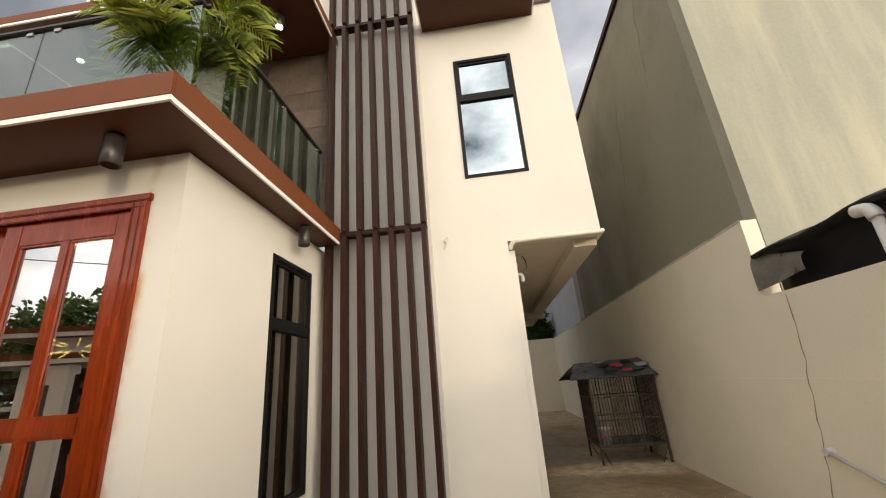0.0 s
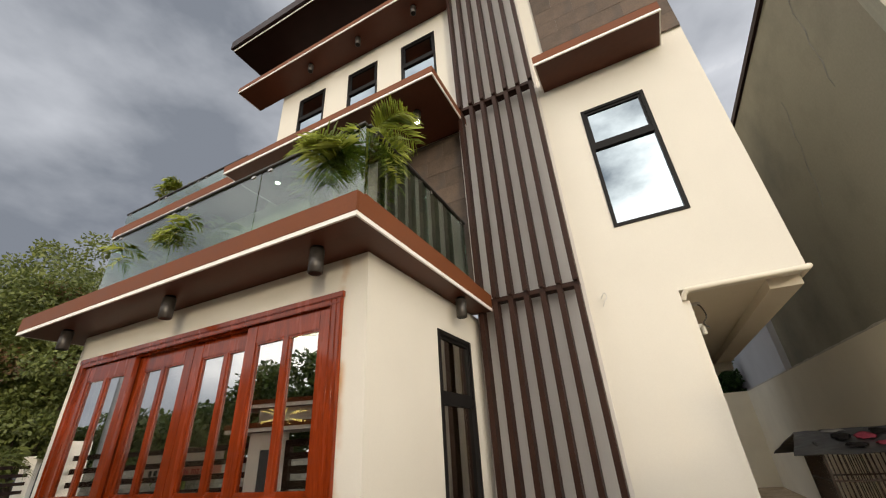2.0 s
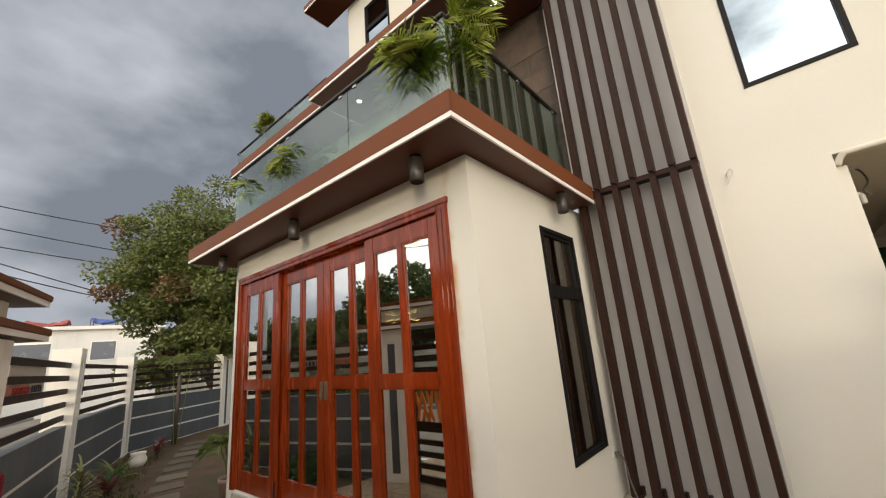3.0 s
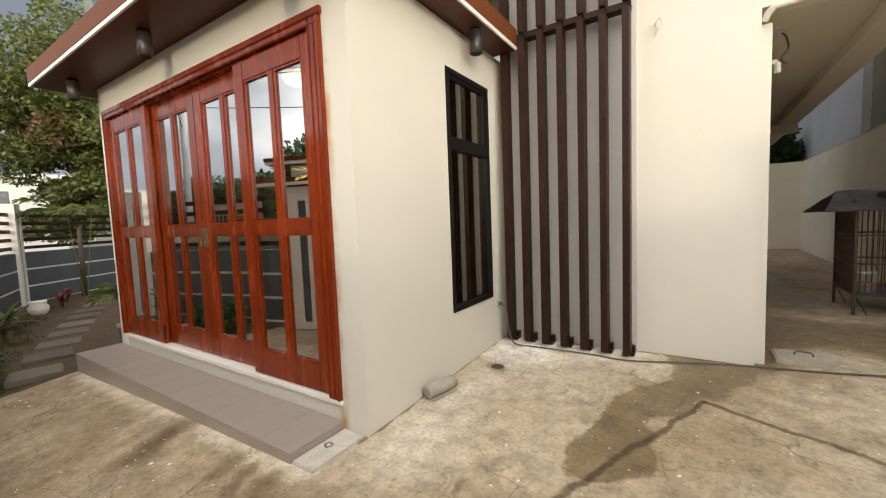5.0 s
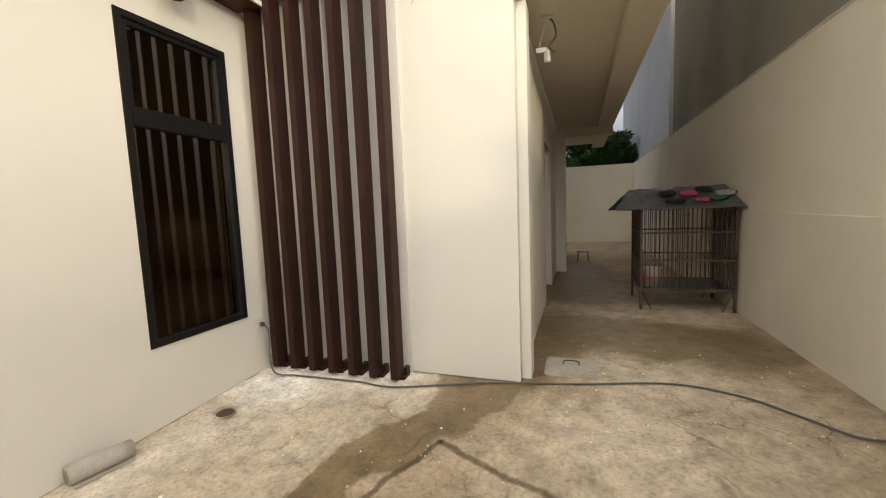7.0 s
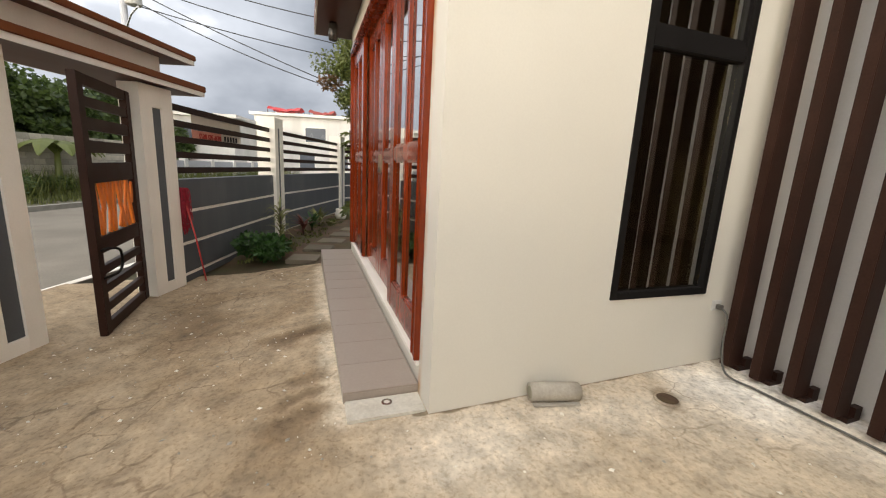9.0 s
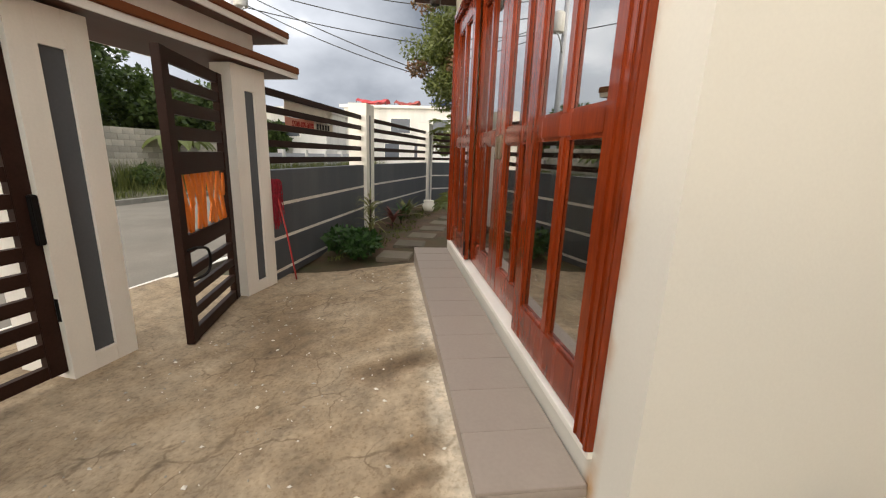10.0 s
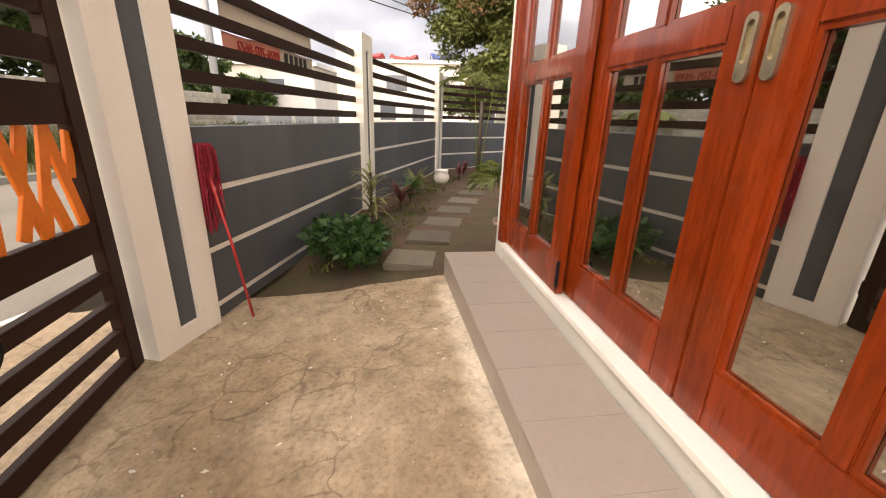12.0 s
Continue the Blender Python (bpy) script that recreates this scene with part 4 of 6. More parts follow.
plate = to_mesh("base_plate", boxes((-0.045, 0.055, 4.19, 4.30, 0.07, 0.115), (0.02, 0.055, 4.24, 4.30, 0.115, 0.17)), SLAT)
hook = to_mesh("bracket", tube(smooth_curve([(0, 4.24, 0.0), (0, 4.10, 0.0), (0, 4.085, 0.03), (0, 4.10, 0.055), (0, 4.125, 0.05)], 4), 0.008, 6), SLAT)
for x in slat_x:
    for me in slat_mesh:
        part("slat", me, SLAT, screen, "", False, pose(x, 0, 0))
    part("base_plate", plate, SLAT, screen, "", False, pose(x, 0, 0))
    for z in (3.20, 6.40):
        part("bracket", hook, SLAT, screen, "", False, pose(x + 0.03, 0, z))
for z in (3.20, 6.40):
    part("cross_bar", boxes((slat_x[0] - 0.03, slat_x[-1] + 0.03, 4.15, 4.27, z - 0.028, z + 0.028), bevel=0.004), SLAT, screen)

# ---------------------------------------------------------------- front step
step = thing("front_step", (0, 0, 0), "low grey tiled step below the wooden doors", "step")
SX0, SX1, SYF, SZT = -5.86, -2.0, 1.648, 0.067
part("core", boxes((SX0 + 0.01, SX1 - 0.01, SYF + 0.012, WY - 0.004, -0.25, SZT - 0.002)), GROUT, step)

# ---------------------------------------------------------------- boundary and neighbours
structure("wall_boundary", boxes((BX, BX + 0.15, 3.82, 16.2, -0.3, 2.72), (BX, BX + 0.15, -3.2, 3.82, -0.4, 1.98), (BX - 0.015, BX, -3.2, 16.0, -0.1, 1.27)), BOUNDARY, "beige rendered boundary wall with a low ledge")
structure("wall_back", boxes((-1.0, BX, 16.0, 16.15, -0.3, 2.72)), BOUNDARY, "pale rendered wall closing the passage")
verts, faces = [], []
for k in range(125):
    y = 3.82 + k * 0.099
    zt = 2.728 + 0.014 * noise.noise((y * 3.1, 0, 1)) + 0.012 * max(0, noise.noise((y * 9.0, 3, 1)))
    xi = BX - 0.003 - 0.006 * max(0, noise.noise((y * 5.0, 7, 2)))
    verts += [(xi, y, 2.70), (xi, y, zt), (BX + 0.152, y, zt), (BX + 0.152, y, 2.70)]
    if k:
        b0, b1 = (k - 1) * 4, k * 4
        faces += [(b0, b1, b1 + 1, b0 + 1), (b0 + 1, b1 + 1, b1 + 2, b0 + 2), (b0 + 2, b1 + 2, b1 + 3, b0 + 3)]
tagged(raw("coping_boundary", verts, faces, PALECEMENT), "rough pale cement edge on the boundary wall", "coping", "", "structure")
nb = thing("neighbour_house", (BX + 0.16, 3.98, 0), "tall plain cement-rendered neighbouring house", "house", "", "")
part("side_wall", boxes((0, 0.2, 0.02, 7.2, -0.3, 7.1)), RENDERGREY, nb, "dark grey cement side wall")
part("front_wall", boxes((0.0, 7.5, -0.16, 0.02, -0.3, 7.25)), RENDERLIGHT, nb, "pale cement front wall with painted sunlit streaks")
part("parapet_cap", boxes((-0.05, 0.25, -0.2, 7.2, 7.1, 7.2)), ROOFDARK, nb)
part("parapet_cap", boxes((0.25, 7.5, -0.2, 0.06, 7.25, 7.33)), ROOFDARK, nb)
part("back_wall", boxes((0.2, 7.5, 7.0, 7.2, -0.3, 6.6)), RENDERGREY, nb)
for k, (y0, z0, dy, dz) in enumerate(((1.0, 5.2, -0.25, 1.5), (2.6, 4.4, -0.5, 1.6), (3.9, 5.0, 0.5, 1.2))):
    pts = [(-0.002, y0 + dy * i / 9 + 0.03 * math.sin(i * 2.1 + k), z0 + dz * i / 9) for i in range(10)]
    part("crack", tube(pts, [0.004 + 0.004 * ((i + k) % 3) for i in range(10)], 5), MORTAR, nb, "dark weathered crack")
nb2 = thing("rear_house", (BX + 0.3, 12.3, 0), "blue-grey rendered house behind the boundary wall", "house")
part("wall", boxes((0, 0.2, 0, 10, -0.3, 8.2)), RENDERBLUE, nb2)
part("front_wall", boxes((0.2, 6, 0, 0.2, -0.3, 8.2)), RENDERBLUE, nb2)
part("roof", boxes((-0.4, 6, -0.3, 10.3, 8.2, 8.32), (-0.35, 6, -0.25, 10.3, 8.36, 8.46)), REDROOF, nb2, "red sheet roof edge")

tp = thing("tarpaulin", (BX, 3.55, 2.10), "black torn tarpaulin draped over the low wall", "tarpaulin")
verts, faces = [], []
for i in range(17):
    u = i / 16
    hi = 0.26 + 0.03 * u + 0.012 * math.sin(u * 17)
    for x, z in ((0.12, -0.18), (0.125, 0.0), (0.12, hi * 0.5), (0.10, hi - 0.09), (0.02, hi - 0.05), (-0.05, hi - 0.045), (-0.06, hi - 0.015), (-0.03, hi), (0.14, hi + 0.06)):
        verts.append((x + 0.02 * noise.noise((u * 9, z * 6, 1)), 0.20 - 2.3 * u, z + 0.015 * noise.noise((u * 14, x * 20, 4))))
for i in range(16):
    for j in range(8):
        k = i * 9 + j
        faces.append((k, k + 9, k + 10, k + 1))
sheet = raw("sheet", verts, faces, TARP, tp)
sheet.data.shade_smooth()
sol = sheet.modifiers.new("thickness", "SOLIDIFY")
sol.thickness = 0.006
verts = [(-0.02 - 0.012 * math.sin(i * 0.9 + j * 0.6) + 0.03 * (j == 0), 0.29 - 0.085 * i, 0.27 - 0.02 * i - (0.085 - 0.007 * i) * j) for i in range(8) for j in range(5)]
flap = raw("flap", verts, [(i * 5 + j, i * 5 + 5 + j, i * 5 + 6 + j, i * 5 + 1 + j) for i in range(7) for j in range(4)], FLAP, tp, "pale shiny torn flap")
flap.data.shade_smooth()
wpipe = thing("vent_pipe", (BX - 0.05, 2.55, 0.2), "white plastic pipe fixed to the boundary wall", "pipe")
part("riser", tube([(0, 0, 0.9), (0, 0, 2.05)], 0.032, 12), PLASTICWHITE, wpipe, "", True)
part("elbow", tube(smooth_curve([(0, 0, 2.03), (0.0, 0.03, 2.10), (0.0, 0.12, 2.12)], 4), 0.042, 12), PLASTICWHITE, wpipe, "", True)
lpipe = thing("floor_pipe", (BX - 0.06, 1.2, 0.62), "white pipe running low along the boundary wall", "pipe")
part("run", tube([(0, 2.44, 0.12), (0, 0.7, -0.36)], 0.016, 10), PLASTICWHITE, lpipe, "", True)
part("cap", tube([(-0.02, 2.44, 0.12), (0.05, 2.44, 0.12)], 0.030, 10), PLASTICWHITE, lpipe)
crk = [(BX - 0.004 if k < 7 else BX - 0.017, 3.57 + 0.30 * (k / 20) ** 1.6 + 0.006 * math.sin(k * 1.9) + 0.005 * math.sin(k * 4.1), 1.95 - k * 0.09) for k in range(21)]
tagged(part("wall_crack", tube(crk, [0.002 + 0.0012 * (k % 3) for k in range(21)], 5), RENDERGREY), "dark jagged crack between two wall sections", "crack", "", "structure")

# ---------------------------------------------------------------- dog cage
cage = thing("dog_cage", (1.57, 6.78, 0.09), "dark iron bar cage with a weathered pitched roof", "cage")
CW, CD, CB, CH = 0.98, 0.80, 0.27, 1.27
for x, y in ((0, 0), (CW, 0), (0, CD), (CW, CD)):
    part("leg", boxes((x - 0.014, x + 0.014, y - 0.014, y + 0.014, 0.0, CH)), RUSTIRON, cage)
    part("foot_brace", tube([(x, y, 0.26), (x + (0.12 if x == 0 else -0.12), y, 0.0)], 0.006, 5), RUSTIRON, cage)
for z in (CB, 0.62, 0.95, CH - 0.015):
    for y in (0, CD):
        part("rail", boxes((0.014, CW - 0.014, y - 0.009, y + 0.009, z - 0.009, z + 0.009)), RUSTIRON, cage)
    for x in (0, CW):
        part("rail", boxes((x - 0.009, x + 0.009, 0.014, CD - 0.014, z - 0.009, z + 0.009)), RUSTIRON, cage)
cbar = to_mesh("bar", tube([(0, 0, CB), (0, 0, CH)], 0.0055, 6), RUSTIRON)
for k in range(1, 20):
    for y in (0.012, CD):
        part("bar", cbar, RUSTIRON, cage, "", False, pose(CW * k / 20, y, 0))
for k in range(1, 16):
    for x in (0.012, CW):
        part("bar", cbar, RUSTIRON, cage, "", False, pose(x, CD * k / 16, 0))
part("tray", boxes((0.0, CW, 0.0, CD, CB - 0.03, CB - 0.012)), SHEET, cage)
for tag, q in (("roof_front", ((-0.31, -0.17, 1.25), (1.015, -0.17, 1.24), (0.97, 0.42, 1.51), (-0.10, 0.42, 1.49))), ("roof_back", ((-0.10, 0.42, 1.49), (0.97, 0.42, 1.51), (1.015, 0.97, 1.24), (-0.31, 0.97, 1.24)))):
    bm = bmesh.new()
    bm.faces.new([bm.verts.new(p) for p in q])
    bmesh.ops.subdivide_edges(bm, edges=bm.edges[:], cuts=7, use_grid_fill=True)
    for vv in bm.verts:
        vv.co.z += 0.014 * noise.noise((vv.co.x * 5, vv.co.y * 5, 1)) + 0.006 * math.sin(vv.co.x * 60)
    bmesh.ops.solidify(bm, geom=bm.faces[:], thickness=0.014)
    part(tag, bm, SHEET, cage, "dark weathered sheet roof")
part("gable", boxes((-0.02, 0.0, 0.02, CD - 0.02, CH, CH + 0.10)), SHEET, cage)


def rag(name, label, mat, x, y, z, rx, ry, seed):
    """A crumpled cloth lying flat."""
    bm = bmesh.new()
    rings = []
    for r in range(5):
        row = []
        for k in range(18):
            a = 2 * math.pi * k / 18
            q = (r + 0.4) / 4.4 * (1 + 0.28 * noise.noise((math.cos(a) * 1.5 + seed, math.sin(a) * 1.5, seed)))
            row.append(bm.verts.new((rx * q * math.cos(a), ry * q * math.sin(a), 0.018 + 0.016 * noise.noise((r * 0.9, k * 0.8, seed)) - 0.004 * r)))
        rings.append(row)
    bm.faces.new(rings[0])
    for a, b in zip(rings, rings[1:]):
        for k in range(18):
            bm.faces.new((a[k], b[k], b[(k + 1) % 18], a[(k + 1) % 18]))
    bmesh.ops.solidify(bm, geom=bm.faces[:], thickness=0.008)
    ob = part(name, bm, mat, None, "", True, pose(x, y, z, 23, 0, 0))
    return tagged(ob, label, "cloth", "cloths on the cage roof")


for i, (lab, mat, x, y, rx, ry) in enumerate((("pink folded cloth on the cage roof", PINK, 2.10, 6.92, 0.11, 0.09), ("dark red cloth on the cage roof", PINK, 2.20, 6.74, 0.10, 0.06), ("black cloth on the cage roof", DARKCLOTH, 2.28, 7.02, 0.11, 0.08),
                                              ("black rag on the cage roof", DARKCLOTH, 1.93, 6.72, 0.11, 0.06), ("green cloth on the cage roof", MINT, 2.36, 6.78, 0.11, 0.06), ("pale patterned cloth on the cage roof", GREYCLOTH, 2.46, 6.90, 0.11, 0.09), ("black rag heaped on the cage roof", DARKCLOTH, 1.86, 6.93, 0.10, 0.08),
                                              ("grey rag near the cage roof ridge", GREYCLOTH, 1.85, 7.08, 0.13, 0.04))):
    rag("cloth", lab, mat, x, y, 0.09 + 1.275 + (y - 6.61) * 0.44, rx, ry, i * 3.7)
bucket = thing("bucket", (1.72, 7.0, 0.09 + CB - 0.012), "white plastic bucket standing in the cage", "bucket")
part("body", lathe([(0.085, 0.0), (0.105, 0.22), (0.112, 0.225), (0.112, 0.245), (0.1, 0.245), (0.08, 0.02)], 24), PLASTICWHITE, bucket, "", True)
part("handle", tube([(0.11 * math.cos(a), -0.02, 0.225 + 0.11 * math.sin(a)) for a in [math.pi * k / 10 for k in range(11)]], 0.004, 6), CHROME, bucket)
part("band", lathe([(0.1005, 0.11), (0.1030, 0.135)], 24), PINK, bucket, "red printed band")

stool = thing("stool", (0.95, 11.2, 0.09), "small worn stool in the side passage", "stool")
part("seat", boxes((-0.15, 0.15, -0.12, 0.12, 0.22, 0.25), bevel=0.006), CONCRETEPIECE, stool)
for x, y in ((-0.12, -0.09), (0.12, -0.09), (-0.12, 0.09), (0.12, 0.09)):
    part("leg", tube([(x, y, 0), (x * 0.85, y * 0.85, 0.22)], 0.012, 6), RUSTIRON, stool)

# ---------------------------------------------------------------- small things by the wall
wires = thing("ceiling_wires", (0.60, 5.0, 2.965), "loose wires and bare lamp holder hanging from the soffit", "wires")
part("box", lathe([(0.05, -0.02), (0.055, -0.001)], 16), PLASTICWHITE, wires)
part("loop", tube(smooth_curve([(0, 0, 0), (0.05, 0.0, -0.05), (0.07, 0.0, -0.16), (0.02, -0.02, -0.24), (0.06, -0.03, -0.30)], 5), 0.008, 6), CABLE, wires)
part("wire", tube(smooth_curve([(0, 0, 0), (-0.03, 0.01, -0.1), (-0.06, 0.02, -0.22), (0.0, 0.0, -0.27)], 5), 0.005, 6), PLASTICWHITE, wires)
part("socket", lathe([(0.018, -0.36), (0.026, -0.35), (0.026, -0.27), (0.015, -0.26)], 12), PLASTICWHITE, wires)
part("connector", boxes((-0.09, 0.0, -0.02, 0.02, -0.28, -0.24), bevel=0.004), PLASTICWHITE, wires)
wl2 = thing("wall_wire", (-0.31, HY - 0.01, 3.04), "loose wire loop sticking out of the wall", "wires")
part("loop", tube(smooth_curve([(0, 0.02, 0), (0.0, -0.05, -0.01), (0.035, -0.06, 0.03), (0.05, -0.05, -0.02), (0.02, -0.05, -0.06), (-0.01, -0.03, -0.11)], 5), 0.0055, 6), PLASTICWHITE, wl2)

outlet = thing("wall_outlet", (WX, 4.10, 0.50), "white wall socket near the slats", "socket")
part("plate", boxes((0, 0.012, -0.04, 0.04, -0.035, 0.035), bevel=0.003), PLASTICWHITE, outlet)
part("plug", boxes((0.012, 0.05, -0.016, 0.016, -0.02, 0.012), bevel=0.004), CABLE, outlet)
cab = [(WX + 0.05, 4.10, 0.49), (WX + 0.10, 4.09, 0.44), (WX + 0.14, 4.04, 0.26), (WX + 0.22, 4.0, 0.12)]
for x, y in ((-1.40, 4.04), (-1.18, 4.05), (-0.80, 4.06), (-0.47, 4.05), (0.18, 4.27), (0.83, 4.40), (1.47, 4.56), (1.86, 4.46), (2.09, 4.27), (2.30, 4.10), (2.56, 4.16)):
    cab.append((x, y, ground_z(x, y) + 0.014))
cable = thing("extension_cable", (0, 0, 0), "grey extension cable snaking over the concrete", "cable")
part("cord", tube(smooth_curve(cab, 6), 0.007, 8), CABLE, cable, "", True)

gz = ground_z(-1.68, 2.80)
roll = thing("cement_roll", (-1.685, 2.80, gz), "grey rolled sheet of matting against the wall", "roll", turn=78)
part("tube", tube([(-0.145, 0, 0.058), (-0.05, 0.002, 0.06), (0.05, -0.002, 0.058), (0.145, 0, 0.057)], [0.053, 0.056, 0.054, 0.05], 18), CONCRETEPIECE, roll, "", True)
part("core", tube([(-0.147, 0, 0.058), (-0.143, 0, 0.058)], 0.035, 14), RENDERGREY, roll)
part("flap", boxes((-0.138, 0.138, -0.068, -0.03, 0.004, 0.012), bevel=0.003), CONCRETEPIECE, roll)
gz = ground_z(-1.57, 3.52)
dr = thing("floor_drain", (-1.49, 3.44, gz + 0.002), "small round drain hole in the concrete", "drain")
part("rim", lathe([(0.068, 0.0), (0.064, 0.004), (0.059, 0.004), (0.055, 0.0)], 20), DRIVEWAY, dr)
part("hole", lathe([(0.058, 0.006), (0.058, 0.0075)], 20), SOIL, dr)
gz = ground_z(0.8, 4.62)
cov = thing("pit_cover", (0.78, 4.68, gz - 0.01), "small concrete pit cover with a wire handle", "cover")
part("slab", boxes((-0.20, 0.20, -0.15, 0.15, 0.0, 0.055), bevel=0.012), CONCRETEPIECE, cov)
part("handle", tube(smooth_curve([(-0.06, 0, 0.05), (-0.05, 0, 0.085), (0.05, 0, 0.085), (0.06, 0, 0.05)], 4), 0.005, 6), RUSTIRON, cov)
gz = ground_z(-1.95, 1.9)
pit = thing("drain_cover", (-1.93, 1.88, gz - 0.012), "pale concrete drain cover with a round hole", "cover")
part("slab", boxes((-0.065, 0.125, -0.225, 0.195, 0.0, 0.024), bevel=0.006), PALECEMENT, pit)
part("grate", lathe([(0.032, 0.022), (0.030, 0.027), (0.018, 0.027), (0.016, 0.0235)], 16), CHROME, pit)
gr = thing("drain_grate", (2.42, 3.55, ground_z(2.4, 3.55)), "dark iron floor grate by the boundary wall", "grate")
for k in range(9):
    part("bar", boxes((-0.14, 0.14, -0.24 + 0.06 * k, -0.22 + 0.06 * k, 0.0, 0.012)), RUSTIRON, gr)
part("frame", boxes((-0.17, -0.14, -0.27, 0.30, 0, 0.014), (0.14, 0.17, -0.27, 0.30, 0, 0.014)), RUSTIRON, gr)

# bits of debris on the concrete
rng = random.Random(12)
verts, faces = [], []
for k in range(1900):
    x, y = rng.uniform(-5.6, 2.4), rng.uniform(-1.2, 5.6)
    if y < line_y(x) + 0.1 or (x < WX + 0.1 and y > 1.6) or (x < 0.5 and y > 4.1):
        continue
    z = ground_z(x, y) + 0.004
    a, s = rng.uniform(0, 6.283), rng.choice((0.004, 0.005, 0.006, 0.007, 0.009, 0.009, 0.013, 0.018))
    e = s * rng.uniform(0.3, 0.9)
    c, d = Vector((math.cos(a), math.sin(a), 0)) * s, Vector((-math.sin(a), math.cos(a), 0)) * e
    p = Vector((x, y, z))
    i = len(verts)
    verts += [p - c, p - d * 0.8, p + c * 0.9, p + d, p + Vector((0, 0, 0.005 + 0.3 * e))]
    faces += [(i, i + 1, i + 4), (i + 1, i + 2, i + 4), (i + 2, i + 3, i + 4), (i + 3, i, i + 4)]
tagged(raw("debris", verts, faces, DEBRIS), "pale chips and dry leaf bits on the concrete", "debris", "", "stuff")

# ---------------------------------------------------------------- gate, posts and fence
TURNDEG = math.degrees(math.atan2(ALONG.y, ALONG.x))


def post(name, label, a, o, width, depth, z0, h, group="fence posts"):
    """A white square post with a slate inset down its face; local x along the street, y outwards."""
    t = thing(name, (0, 0, 0), label, "post", group)
    t.matrix_basis = Matrix.Translation(street(a, o, z0)) @ Matrix((( ALONG.x, OUT.x, 0, 0), (ALONG.y, OUT.y, 0, 0), (0, 0, 1, 0), (0, 0, 0, 1)))
    iw, d = 0.072, 0.025
    c = width / 2
    bm = bmesh.new()
    loop = ((0, 0), (c - iw, 0), (c - iw, d), (c + iw, d), (c + iw, 0), (width, 0), (width, depth), (0, depth))
    lo, hi = [bm.verts.new((x, y, 0)) for x, y in loop], [bm.verts.new((x, y, h)) for x, y in loop]
    bm.faces.new(lo[::-1])
    bm.faces.new(hi)
    for k in range(8):
        bm.faces.new((lo[k], lo[(k + 1) % 8], hi[(k + 1) % 8], hi[k]))
    part("shaft", bm, WHITE, t)
    part("foot_fill", boxes((c - iw + 0.001, c + iw - 0.001, 0.001, d, 0, 0.13)), WHITE, t)
    part("head_fill", boxes((c - iw + 0.001, c + iw - 0.001, 0.001, d, h - 0.22, h)), WHITE, t)
    part("inset", boxes((c - iw + 0.002, c + iw - 0.002, d - 0.004, d, 0.132, h - 0.222)), FENCEGREY, t, "slate grey inset")
    return t


GZ = -0.265
post("gate_post", "white gate post with a slate grey inset", -0.48, 0.0, 0.48, 0.22, GZ, 2.28, group="gate posts")
post("gate_post", "white gate post with a slate grey inset beside the drive gate", -2.10, 0.03, 0.43, 0.46, GZ, 2.28, group="gate posts")
post("gate_post", "white gate post at the far end of the drive gate", -6.6, 0.0, 0.46, 0.46, GZ, 2.28, group="gate posts")


def gate_roof(label, a0, a1, o0, o1, z, th):
    t = thing("gate_roof", (0, 0, 0), label, "canopy", "gate roofs")
    t.matrix_basis = Matrix.Translation(street(0, 0, z)) @ Matrix(((ALONG.x, OUT.x, 0, 0), (ALONG.y, OUT.y, 0, 0), (0, 0, 1, 0), (0, 0, 0, 1)))
    part("soffit", boxes((a0 + 0.02, a1 - 0.02, o0 + 0.02, o1 - 0.02, 0, 0.03)), SOFFIT, t)
    part("edge_strip", boxes((a0, a1, o0, o0 + 0.02, 0.0, 0.05), (a0, a1, o1 - 0.02, o1, 0.0, 0.05), (a1 - 0.02, a1, o0 + 0.02, o1 - 0.02, 0, 0.05)), LEDSTRIP, t, "pale edge strip")
    part("fascia", boxes((a0 - 0.01, a1 + 0.015, o0 - 0.015, o1 + 0.015, 0.05, th), bevel=0.008), FASCIA, t)
    return t


gate_roof("low red-brown gate roof with a pale edge", -6.9, 0.46, -0.10, 0.70, 2.03, 0.12)
gate_roof("upper red-brown gate roof tier", -6.7, 0.27, -0.12, 0.60, 2.345, 0.11)
gw = thing("gate_lintel", (0, 0, 0), "cream block between the two gate roofs", "lintel")
gw.matrix_basis = Matrix.Translation(street(0, 0, 2.145)) @ Matrix(((ALONG.x, OUT.x, 0, 0), (ALONG.y, OUT.y, 0, 0), (0, 0, 1, 0), (0, 0, 0, 1)))
part("block", boxes((-6.4, -0.06, 0.06, 0.42, 0, 0.205)), WHITE, gw)

# the small gate, standing ajar
leafdir = Vector((1.10, 0.04, 0)).normalized()
leafn = Vector((-leafdir.y, leafdir.x, 0))
gate = thing("metal_gate", (0, 0, 0), "dark brown slatted steel gate standing ajar with orange lattice", "gate")
gate.matrix_basis = Matrix.Translation((-4.95, -0.235, -0.246)) @ Matrix(((leafdir.x, leafn.x, 0, 0), (leafdir.y, leafn.y, 0, 0), (0, 0, 1, 0), (0, 0, 0, 1)))
GW, GH = 1.08, 2.15
part("gate_frame", boxes((0, 0.10, -0.03, 0.03, 0, GH), bevel=0.004), SLAT, gate)
part("gate_frame", boxes((GW - 0.10, GW, -0.03, 0.03, 0, GH), bevel=0.004), SLAT, gate)
